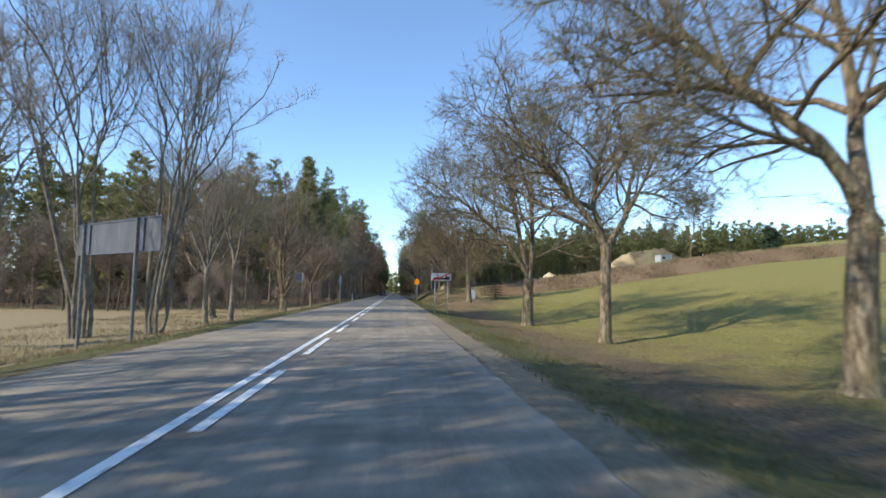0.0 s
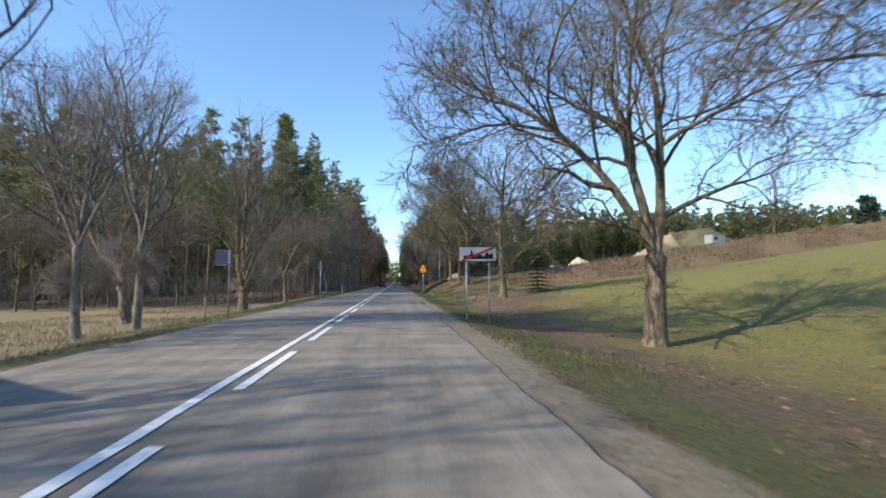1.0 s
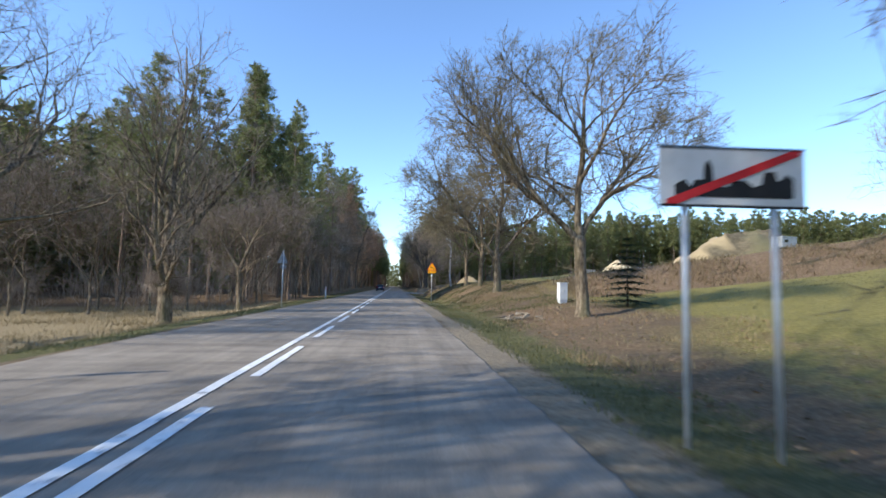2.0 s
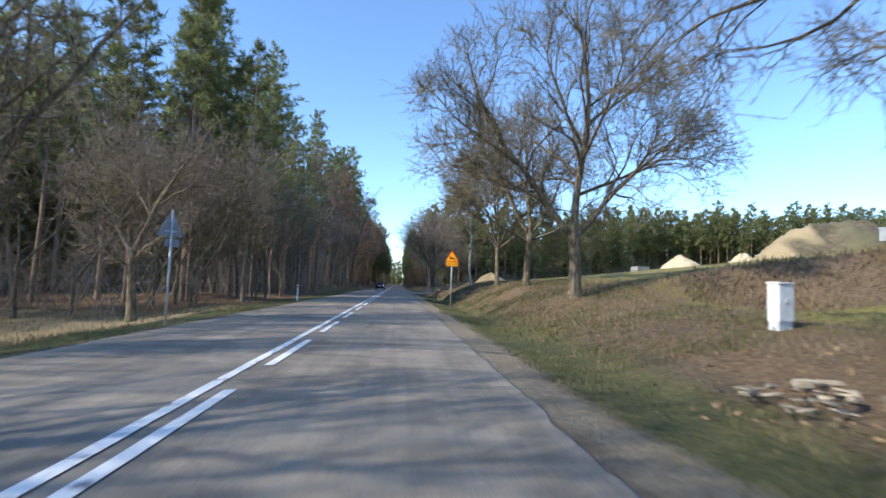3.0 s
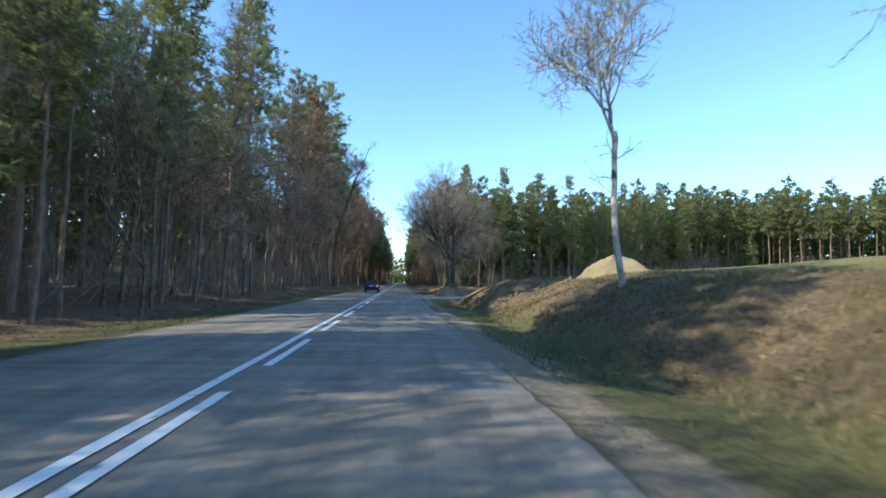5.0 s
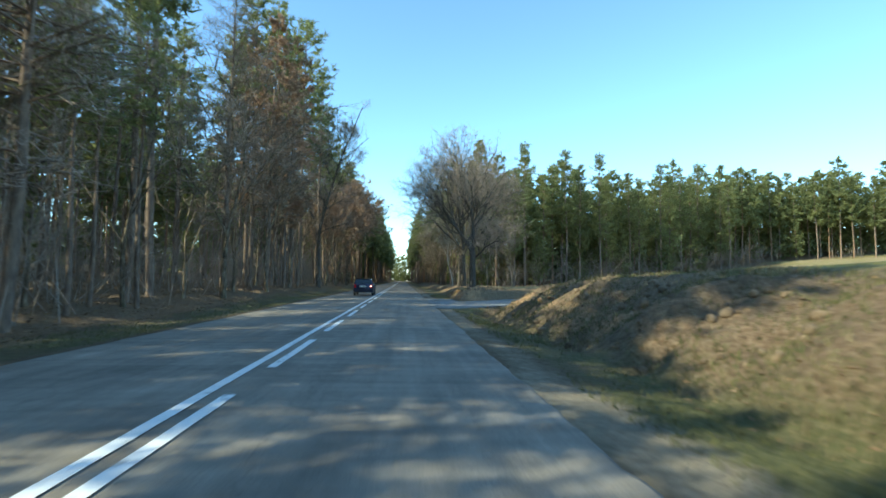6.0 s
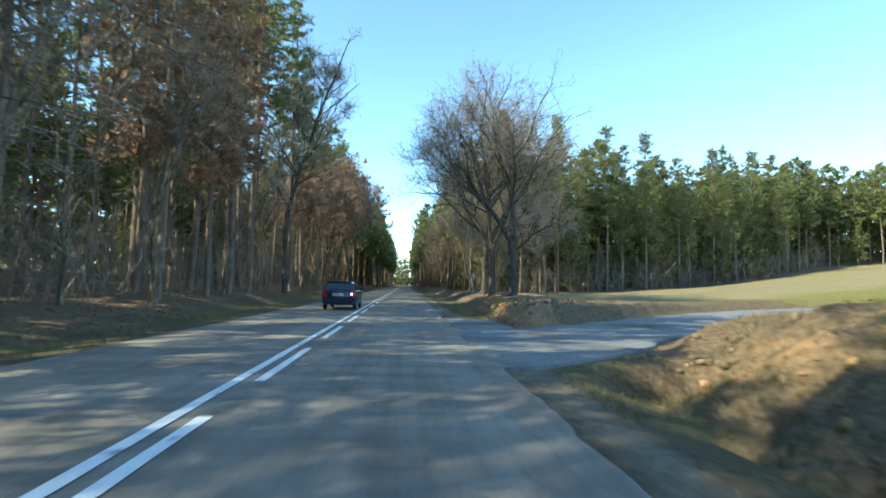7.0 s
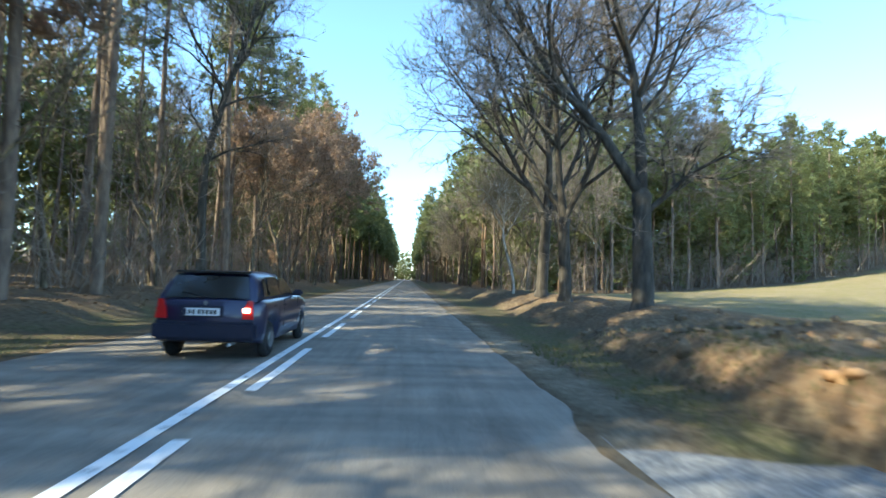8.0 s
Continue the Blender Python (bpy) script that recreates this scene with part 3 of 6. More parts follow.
    return {"clay": np.clip(clay, 0, 1), "green": np.clip((1 - 0.8 * dirt) * (0.75 * verge * (1 - 0.35 * late) + 0.42 * bank * tidy * (1 - 0.8 * late)), 0, 1), "meadow": np.clip(meadow * 0.9, 0, 1),
            # past the side road, extra straw also carries the dry field's sunlit brightness
            "straw": np.clip(straw + 0.15 * strip + plateau + 0.58 * ramp01(x, 8, 12) * ramp01(y, 122, 130) * ramp01(side_distance(x, y)[0], 4.5, 8) * tidy + (0.27 + 0.18 * late) * bank * (1 - 0.7 * dirt), 0, 1), "litter": lit, "sand": np.clip(sand * (0.95 - 0.4 * late), 0, 1)}


for name, values in masks(GX, GY).items():
    layer = ground.data.attributes.new(name, "FLOAT", "POINT")
    layer.data.foreach_set("value", values.astype(np.float32).ravel())


def road_mesh():
    """The carriageway: a slightly crowned sheet with ragged edges and turned-down sides."""
    ys = np.concatenate([np.arange(-40, 150, 0.2), np.arange(150, 458, 6)])
    cx, half = (ROAD_L + ROAD_R) / 2, (ROAD_R - ROAD_L) / 2
    us = np.array([-1.0, -1.0, -0.99, -0.8, -0.5, -0.2, 0, 0.2, 0.5, 0.8, 0.99, 1.0, 1.0])
    U, Y = np.meshgrid(us, ys, indexing="ij")
    side = np.sign(U) * (np.abs(U) >= 0.99)
    X = cx + half * U + side * (0.025 * wave(Y * 0 + side * 9, Y, 0.7) + 0.03 * wave(Y * 0 + side, Y, 3.3, 3) + 0.03 * wave(Y * 0, Y, 9.1, 5))
    Z = 0.025 * (1 - U * U) + 0.004 * wave(X, Y, 1.1)
    Z[0], Z[-1] = -0.2, -0.2
    n, k = X.shape
    I, J = np.meshgrid(np.arange(n - 1), np.arange(k - 1), indexing="ij")
    q = np.stack([I * k + J, (I + 1) * k + J, (I + 1) * k + J + 1, I * k + J + 1], -1).reshape(-1, 4)
    return mesh_of("road", np.stack([X, Y, Z], -1).reshape(-1, 3), q, ASPHALT)


road = tagged(new("road", road_mesh()), "worn light-grey asphalt country road with patched surface", "road", kind="structure")


def side_road_mesh():
    P = [Vector((*p, 0)) for p in SIDE]
    pts = []
    for a, b in zip(P, P[1:]):
        n = max(2, int((b - a).length / 0.8))
        pts += [a.lerp(b, i / n) for i in range(n)]
    pts.append(P[-1])
    V, F, run = [], [], 0.0
    for i, p in enumerate(pts):
        d = (pts[min(i + 1, len(pts) - 1)] - pts[max(i - 1, 0)]).normalized()
        w = Vector((-d.y, d.x, 0))
        run += (p - pts[i - 1]).length if i else 0
        half = 2.0 + 2.2 * max(0, 1 - run / 5)
        for u, drop in ((-1, 0.2), (-1, 0), (-0.97, 0), (-0.5, 0), (0, 0), (0.5, 0), (0.97, 0), (1, 0), (1, 0.2)):
            q = p + w * (u * (half + (0.55 * max(0, 1 - run / 14) if u > 0 else 0)) * (1 + 0.04 * math.sin(run * 2 + u) + 0.025 * math.sin(run * 5.3 + 2 * u)))
            V.append((max(q.x, ROAD_R - 0.15), q.y, 0.0 + 0.01 * max(0, min(60, run - 6)) - 0.03 * abs(u) + 0.012 - drop))
    for i in range(len(pts) - 1):
        for j in range(8):
            F.append((i * 9 + j, (i + 1) * 9 + j, (i + 1) * 9 + j + 1, i * 9 + j + 1))
    n0 = len(V)  # widened mouth on the far side of the junction
    for i in range(25):
        for j in range(9):
            u, v = min(j / 7, 1), i / 24
            x = 1.45 + u * (2.05 + 0.07 * math.sin(14 * v) + 0.04 * math.sin(37 * v))
            V.append((x + (0.04 if j == 8 else 0), 120.5 + v * (8.4 - 0.3 * u + 0.1 * math.sin(6 * u)), -0.03 - (0.15 if j == 8 or i == 24 else 0)))
    for i in range(24):
        for j in range(8):
            F.append((n0 + i * 9 + j, n0 + i * 9 + j + 1, n0 + (i + 1) * 9 + j + 1, n0 + (i + 1) * 9 + j))
    me = mesh_of("side_road", V, F, SIDE_ASPHALT)
    bm = bmesh.new()
    bm.from_mesh(me)
    bmesh.ops.recalc_face_normals(bm, faces=bm.faces)
    bm.to_mesh(me)
    bm.free()
    return me


side_road = tagged(new("side_road", side_road_mesh()), "pale worn asphalt side road joining the main road", "road", kind="structure")


def strip_mesh(name, x, w, y0, y1, step=1.0):
    n = max(2, int((y1 - y0) / step) + 1)
    ys = np.linspace(y0, y1, n)
    cx, half = (ROAD_L + ROAD_R) / 2, (ROAD_R - ROAD_L) / 2
    rows = []
    for dx in (-w / 2, w / 2):
        xx = x + dx + 0.006 * wave(ys * 0 + dx * 40, ys, 5.0)
        u = (xx - cx) / half
        rows.append(np.stack([xx, ys, 0.025 * (1 - u * u) + 0.004 * wave(xx, ys, 1.1) + 0.011], -1))
    V = np.concatenate(rows)
    i = np.arange(n - 1)
    top = np.stack([i, i + n, i + n + 1, i + 1], -1)
    return mesh_of(name, V, top, PAINT)


centre_line = tagged(new("centre_line", strip_mesh("centre_line", -2.14, 0.135, -40, 440, 0.5)), "solid white painted centre line, slightly worn", "road marking", kind="structure")
for k in range(-8, 60):
    y = 22.22 + (5.1455 if k >= 0 else 5.75) * k
    tagged(part("dash", strip_mesh("dash", -1.845, 0.135, y, y + (3.4 if k >= 0 else 3.65), 0.5), centre_line), "white dash beside the solid line")

# ---- trees ----


def bare_tree_meshes(seed, H=10.5, r0=0.26, fork=2.3, limbs=6, spread=0.75, up=0.10, dens=(6, 6, 5), twig=0.75, bark=None, twigs=None, stems=1, lean=0.0,
                     sides=(10, 7, 4, 3, 3), twig_r=0.009, spray=0, climb=0.4, lead=0.9, leaf=None, leaf_n=0, leaf_size=0.07, sag=0.0, segs=(7, 8, 5, 3, 1), plan=(), dome=None):
    """Meshes of a leafless broadleaf tree: trunk, each main limb with its branches, and the twigs; with leaf, some dry leaves that stayed on.
    plan names the main limbs: parent (-1 the trunk), where on it, compass turn, rise in degrees, length, radius, bend.
    dome (middle height, half width, half height) is the rounded outline that the branches stay within."""
    rng = np.random.default_rng(seed)
    wood, thin = Tubes(), Tubes()
    limb_tubes, tips, ends = [], [], []
    lift = (0.02, up, up * 0.9 - sag, up * 0.7 - sag, 0.06 - sag)

    def grow(to, p, d, L, r, level, taper=0.55):
        n = segs[level]
        wig = (0.02 if plan else 0.06, 0.22, 0.26, 0.28, 0.3)[level]
        P, R, D = [p], [r], [d]
        for i in range(n):
            d = unit(d + rng.normal(0, wig, 3) + np.array([0, 0, lift[level]]))
            p = p + d * L / n
            P.append(p)
            R.append(r * (1 - (1 - (taper if level == 0 else 0.3)) * (i + 1) / n))
            D.append(d)
        to.add(P, R, sides[level])
        if level == 4:
            tips.extend((P[-1], (P[0] + P[-1]) / 2))
            ends.append((P[0], P[-1]))
        return P, R, D

    def within(p, d, length):
        """The length, cut to where the crown's outline lies."""
        if dome is None:
            return length
        k = 1 / np.array([dome[1], dome[1], dome[2]])
        a, b = (p - np.array([0, 0, dome[0]])) * k, d * k
        h, q = a @ b, b @ b
        e = (a @ a - 1) / q
        if e > 0 and (h > 0 or (h / q) ** 2 < e):
            return min(length, 1.1)
        return min(length, max(0.3, -h / q + math.sqrt(max(0.0, (h / q) ** 2 - e))) * rng.uniform(0.85, 1.04))

    def fill(to, P, R, D, L, level):
        if level == 4:
            return
        count = dens[level - 1]
        n, turn = len(P) - 1, rng.uniform(0, 6.3)
        for k in range(count):
            f = 0.2 + 0.8 * (k + rng.uniform(0.2, 0.8)) / count
            i = min(int(f * n), n - 1)
            p = P[i] + (P[i + 1] - P[i]) * (f * n - i)
            turn += 2.4 + rng.uniform(-0.5, 0.5)
            d = aside(D[i], rng.uniform(0.5, 0.95), turn)
            if level >= 2:
                d = unit(d + np.array([0, 0, 0.12 - sag]))
            r = max(R[i] * rng.uniform(0.42, 0.62), twig_r * (3 - level * 0.5))
            if level < 3:
                length = within(p, d, L * (0.64 - 0.3 * f) * rng.uniform(0.75, 1.2))
            else:
                length, r = twig * rng.uniform(0.5, 1.3), twig_r
            q = grow(thin if level == 3 else to, p, d, length, r, level + 1)
            fill(to, *q, length, level + 1)

    def planned(P, R, D):
        """The main limbs that plan names, each with its own branches."""
        rods = {-1: (P, R, D)}
        for k, (host, at, turn, rise, length, r, bend) in enumerate(plan):
            HP, HR, HD = rods[host]
            n = len(HP) - 1
            i = min(int(at * n), n - 1)
            p = HP[i] + (HP[i + 1] - HP[i]) * (at * n - i)
            ca, cr = radians(turn), radians(rise)
            d = np.array([math.cos(ca) * math.cos(cr), math.sin(ca) * math.cos(cr), math.sin(cr)])
            length = within(p, d, length) if length > 0 else -length
            n = max(6, int(length / 0.9))
            LP, LR, LD = [p - d * 0.1], [r], [d]
            for j in range(n):
                d = unit(d + rng.normal(0, 0.13, 3) * min(1, j / 2 + 0.3) * min(1, 8 / n) + np.array([0, 0, bend * 1.6]))
                LP.append(LP[-1] + d * length / n)
                LR.append(max(r * (1 - 0.82 * (j + 1) / n), twig_r * 1.6))
                LD.append(d)
            to = Tubes()
            limb_tubes.append(to)
            to.add(LP, LR, sides[1])
            rods[k] = (LP, LR, LD)
            fill(to, LP, LR, LD, length, 1)

    def crown_of(P, R, D):
        """A leader that carries the trunk on, and limbs from its foot and along it."""
        turn, reach = rng.uniform(0, 6.3), H - fork
        to = Tubes()
        limb_tubes.append(to)
        LP, LR, LD = grow(to, P[-1] - D[-1] * 0.1, aside(D[-1], spread * 0.25, turn), reach * lead, R[-1] * 0.8, 1)
        fill(to, LP, LR, LD, reach * lead, 1)
        n = len(LP) - 1
        for k in range(1, limbs):
            g = min(climb * (k - 1) / max(1, limbs - 2) * rng.uniform(0.7, 1.2), 0.8)
            i = min(int(g * n), n - 1)
            p = LP[i] + (LP[i + 1] - LP[i]) * (g * n - i)
            turn += 2.4 + rng.uniform(-0.4, 0.4)
            d = aside(LD[i], spread * rng.uniform(0.8, 1.2), turn)
            length = reach * rng.uniform(0.72, 0.95) * (1 - 0.75 * g)
            to = Tubes()
            limb_tubes.append(to)
            q = grow(to, p - d * 0.1, d, length, LR[i] * rng.uniform(0.55, 0.78), 1)
            fill(to, *q, length, 1)

    for s in range(stems):
        a = s * 2.39 + seed
        base = np.array([math.cos(a), math.sin(a), 0]) * (0.22 * math.sqrt(s) if stems > 1 else 0)
        d0 = unit(np.array([math.cos(a) * lean, math.sin(a) * lean, 1.0]) + rng.normal(0, 0.015 if plan else 0.03, 3))
        h = fork * rng.uniform(0.9, 1.1)
        P, R, D = grow(wood, base, d0, h, r0, 0, 0.8)
        foot = [P[0] - d0 * 0.35, P[0] - d0 * 0.05, P[0] + d0 * 0.25]
        wood.add(foot, [r0 * 1.5, r0 * 1.3, r0 * 1.02], sides[0])
        wood.add([P[-1] - D[-1] * 0.3, P[-1], P[-1] + D[-1] * 0.25], [R[-1] * 1.05, R[-1] * 1.2, R[-1] * 0.6], sides[0])
        (planned if plan else crown_of)(P, R, D)
        for k in range(4):
            i = rng.integers(len(P) // 2, len(P))
            q = grow(thin, P[i], aside(D[i], 1.1, rng.uniform(0, 6.3)), rng.uniform(0.5, 1.3), 0.018, 3)
            fill(thin, *q, 1.0, 3)
    out = [("trunk", wood.mesh("trunk", bark or BARK), "", "")]
    out += [("limb", t.mesh("limb", bark or BARK), "", "") for t in limb_tubes]
    out.append(("crown", thin.mesh("crown", twigs or TWIG), "fine bare twigs", "stuff"))
    if spray:
        E = np.array(ends).repeat(spray, 0)
        n = len(E)
        d = E[:, 1] - E[:, 0]
        L = np.linalg.norm(d, axis=1)[:, None]
        at = E[:, 0] + d * rng.uniform(0.15, 1.0, (n, 1))
        go = d / L + rng.normal(0, 0.55, (n, 3)) + np.array([0, 0, 0.1 - sag])
        go *= rng.uniform(0.3, 0.8, (n, 1)) * twig * 0.6 / np.linalg.norm(go, axis=1)[:, None]
        w = np.cross(go, rng.normal(0, 1, (n, 3)))
        w *= twig_r * 0.75 / (np.linalg.norm(w, axis=1)[:, None] + 1e-9)
        V = np.stack([at - w, at + w, at + go], 1).reshape(-1, 3)
        out.append(("spray", mesh_of("spray", V, np.arange(3 * n).reshape(-1, 3), twigs or TWIG, False), "finest twig ends", "stuff"))
    if leaf:
        T = np.array(tips)
        C = T[rng.integers(0, len(T), leaf_n)] + rng.normal(0, 0.14, (leaf_n, 3))
        out.append(("foliage", scatter_quads("foliage", C, leaf_size, leaf, rng), "withered russet leaves", "stuff"))
    return out


def brush_meshes(seed, n=12, H=3.0, lean=0.25, shoots=5):
    """A thicket of thin leafless stems with side shoots."""
    rng = np.random.default_rng(seed)
    t = Tubes()
    for k in range(n):
        p = np.array([rng.normal(0, 0.8), rng.normal(0, 0.8), -0.1])
        d = unit(np.array([rng.normal(0, lean), rng.normal(0, lean), 1]))
        L = H * rng.uniform(0.5, 1.2)
        t.add([p, p + d * L * 0.5, p + d * L + rng.normal(0, 0.2, 3)], [0.022, 0.015, 0.005], 3)
        for j in range(shoots):
            q = p + d * L * rng.uniform(0.25, 0.95)
            e = unit(d + rng.normal(0, 0.7, 3))
            t.add([q, q + e * L * rng.uniform(0.15, 0.4)], [0.011, 0.004], 3)
    return [("thicket", t.mesh("thicket", TWIG_FAR), "", "")]


def scatter_quads(name, C, size, mat, rng, flat=0.0):
    n = len(C)
    a = rng.normal(0, 1, (n, 3))
    a[:, 2] *= 1 - flat
    a /= np.linalg.norm(a, axis=1)[:, None]
    b = np.cross(a, rng.normal(0, 1, (n, 3)) * np.array([1 - flat * 0.95, 1 - flat * 0.95, 1]))
    b /= np.linalg.norm(b, axis=1)[:, None] + 1e-9
    s = size * rng.uniform(0.6, 1.4, (n, 1))
    V = np.stack([C - a * s, C + b * s * 0.55, C + a * s, C - b * s * 0.55], 1).reshape(-1, 3)
    return mesh_of(name, V, np.arange(4 * n).reshape(-1, 4), mat, False)


def conifer_meshes(seed, H=20.0, r0=0.17, crown=0.5, R=2.4, whorls=22, per=5, clumps=4, blades=10, size=0.42, needle=None, dead=14, sides=7, droop=0.1, bw=0.2):
    """Meshes of a pine: bare trunk, boughs, and a ragged crown of needle tufts."""
    rng = np.random.default_rng(seed)
    stem, boughs = Tubes(), Tubes()
    n = 9
    bend = rng.normal(0, 0.12, (n, 2)).cumsum(0) * 0.5
    bend -= bend[0]
    P = np.array([[bend[i, 0], bend[i, 1], H * i / (n - 1)] for i in range(n)])
    rad = r0 * (1 - 0.86 * np.linspace(0, 1, n) ** 1.2)
    stem.add(np.vstack([[P[0] - [0, 0, 0.4]], P]), np.concatenate([[r0 * 1.35], rad]), sides)

    def on_stem(z):
        return np.array([np.interp(z, P[:, 2], P[:, k]) for k in range(3)])

    C, S = [], []
    z0 = H * (1 - crown)
    for w in range(whorls):
        f = (w + rng.uniform(0, 0.7)) / whorls
        z = z0 + (H - z0) * f * 0.98
        turn = rng.uniform(0, 6.3)
        for k in range(per):
            if rng.random() < 0.16:
                continue
            turn += 6.283 / per + rng.uniform(-0.35, 0.35)
            prof = (0.45 + 0.55 * min(1, f / 0.3)) * math.sqrt(max(0, 1 - f ** 2.0)) * (1 - 0.35 * f) + 0.08
            L = R * prof * rng.uniform(0.55, 1.25)
            p = on_stem(min(H * 0.99, z + rng.uniform(-0.6, 0.6) * (H - z0) / whorls))
            d = unit(np.array([math.cos(turn), math.sin(turn), 0.15 + 0.55 * f - droop + rng.uniform(-0.15, 0.15)]))
            end = p + d * L + np.array([0, 0, 0.08 * L])
            boughs.add([p, end], [0.012 + 0.012 * L, 0.006], 3)
            for c in range(clumps):
                g = 0.38 + 0.66 * (c + rng.uniform(0, 1)) / clumps
                q = p + (end - p) * g + rng.normal(0, 0.13 * L * 0.6, 3)
                C.append(q)
                S.append(size * rng.uniform(0.65, 1.25) * (0.75 + 0.4 * (1 - f)))
    C.append(on_stem(H))
    S.append(size * (0.7 if size < 0.6 else 0.3))
    for k in range(dead):
        z = H * rng.uniform(0.12, 1 - crown + 0.05)
        turn = rng.uniform(0, 6.3)
        p = on_stem(z)
        d = np.array([math.cos(turn), math.sin(turn), rng.uniform(-0.25, 0.15)])
        L = rng.uniform(0.5, 1.8)
        boughs.add([p, p + d * L + [0, 0, -0.1 * L]], [0.018, 0.005], 3)
    C, S = np.array(C), np.array(S)
    m = len(C)
    D = rng.normal(0, 1, (m, blades, 3))
    D[..., 2] = D[..., 2] * 0.6 + 0.35
    D /= np.linalg.norm(D, axis=2)[..., None]
    B = np.cross(D, rng.normal(0, 1, (m, blades, 3)))
    B /= np.linalg.norm(B, axis=2)[..., None] + 1e-9
    s = S[:, None, None] * rng.uniform(0.7, 1.3, (m, blades, 1))
    base = C[:, None] + rng.normal(0, 0.1, (m, blades, 3)) * S[:, None, None] * 2
    V = np.stack([base - B * s * bw, base + B * s * bw, base + D * s], 2).reshape(-1, 3)
    crown_me = mesh_of("crown", V, np.arange(len(V)).reshape(-1, 3), needle or NEEDLE, False)
    return [("trunk", stem.mesh("trunk", PINE_BARK), "", ""), ("bough_work", boughs.mesh("bough_work", PINE_BARK), "", "stuff"), ("crown", crown_me, "", "stuff")]


def plant(name, meshes, x, y, turn, size, label, category, group="", tall=1.0, sink=0.0):
    """Stands a tree made of the given meshes on the ground at x, y."""
    e = new(name)
    e.location = (x, y, ground_at(x, y) - sink)
    e.rotation_euler = (0, 0, turn)
    e.scale = (size, size, size * tall)
    for n, me, lab, kind in meshes:
        tagged(part(n, me, e, lab), kind=kind)
    return tagged(e, label, category, group)


# roadside trees on the bank and meadow, to the right of the way
def verge_tree(seed, r0, fork, dome, plan, dens=(10, 7, 6), **more):
    return bare_tree_meshes(seed, r0=r0, fork=fork, dens=dens, twig=0.75, twig_r=0.009, spray=7, plan=plan, dome=dome, sag=0.05, **more)


plant("roadside_tree", verge_tree(16, 0.33, 3.7, (7.5, 7.0, 6.6), (
    (-1, 1, 178, 62, 8, .2, .02), (-1, 1, 40, 82, 8.5, .21, .02), (0, .2, 182, 20, 4.0, .09, -.05), (0, .4, 186, 24, 4.8, .09, -.06), (0, .62, 170, 30, 4, .08, -.03),
    (1, .3, 320, 40, 5, .1, 0), (1, .5, 90, 40, 4.5, .1, 0), (0, .5, 270, 35, 4.5, .09, -.03), (1, .35, 0, 35, 5, .11, -.02))),
    9.5, 9.75, 0, 1, "large leafless roadside tree with arching mossy limbs", "tree", "trees along the verge")
plant("roadside_tree", verge_tree(12, 0.25, 4.2, (7.8, 7.0, 7.0), (
    (-1, 1, 175, 62, 8, .16, .02), (-1, 1, 10, 56, 6.5, .15, -.05), (-1, 1, 100, 75, 8, .15, .02), (0, .12, 180, 20, 6.0, .1, -.01), (1, .5, 0, 15, 3.5, .07, -.05),
    (0, .4, 200, 40, 5.5, .08, 0), (2, .3, 300, 45, 5.5, .09, 0), (2, .4, 60, 40, 5, .08, -.02), (0, .35, 90, 35, 5, .08, 0), (1, .3, 270, 35, 5, .08, -.02), (2, .55, 180, 50, 4, .07, 0), (-1, 1, 85, 35, -6.5, .1, -.03), (2, .25, 110, 30, -6, .08, -.03))),
    8.5, 20.2, 0, 1, "slim leafless roadside tree with knotty trunk on the meadow", "tree", "trees along the verge")
plant("roadside_tree", verge_tree(15, 0.38, 3.0, (7.0, 8.8, 7.4), (
    (-1, 1, 178, 68, 10.8, .17, -.016), (-1, 1, 150, 80, 10, .19, .02), (-1, 1, 20, 75, 9.5, .2, .02), (2, .15, 0, 30, 6, .1, .02), (0, .35, 185, 38, 5.5, .08, .02),
    (0, .5, 170, 10, 5, .07, 0), (0, .1, 182, 16, 4.2, .1, -.05), (1, .3, 250, 45, 6, .1, 0), (2, .35, 100, 45, 6, .1, 0), (1, .45, 180, 48, 5.5, .08, 0), (2, .4, 330, 35, 5, .09, 0))),
    8.25, 31.5, 0, 1, "leafless roadside tree with wide low fork and flared foot", "tree", "trees along the verge")
plant("roadside_tree", verge_tree(17, 0.27, 3.0, (6.3, 6.4, 5.2), (
    (-1, 1, 180, 52, 7, .14, .01), (-1, 1, 150, 82, 8, .16, .02), (-1, 1, 15, 60, 6, .13, 0), (0, .3, 190, 25, 5, .08, .02), (1, .15, 100, 38, 7, .1, -.06),
    (1, .3, 280, 40, 5, .09, 0), (2, .3, 60, 35, 5.5, .08, -.04), (2, .4, 330, 30, 4, .07, 0), (1, .5, 180, 50, 4, .07, 0), (0, .5, 120, 40, 4, .07, 0))),
    7.2, 49.6, 0, 1, "spreading leafless tree behind the town sign", "tree", "trees along the verge")
plant("roadside_tree", verge_tree(19, 0.26, 2.5, (6.0, 6.4, 6.2), (
    (-1, .9, 180, 60, 8.5, .15, .01), (-1, 1, 100, 87, 9, .17, .01), (-1, 1, 5, 50, 7, .13, -.03), (1, .2, 0, 25, 5.8, .08, 0), (0, .45, 185, 35, 5, .08, 0),
    (0, .25, 200, 20, 4.5, .07, 0), (1, .4, 200, 50, 5, .08, 0), (1, .5, 20, 45, 4.5, .08, 0), (1, .28, 95, 38, 6.2, .1, -.06), (2, .3, 300, 40, 4.5, .08, 0), (1, .35, 280, 40, 5, .08, 0))),
    6.85, 64.6, 0, 1, "leafless tree on the top of the roadside bank", "tree", "trees along the verge")
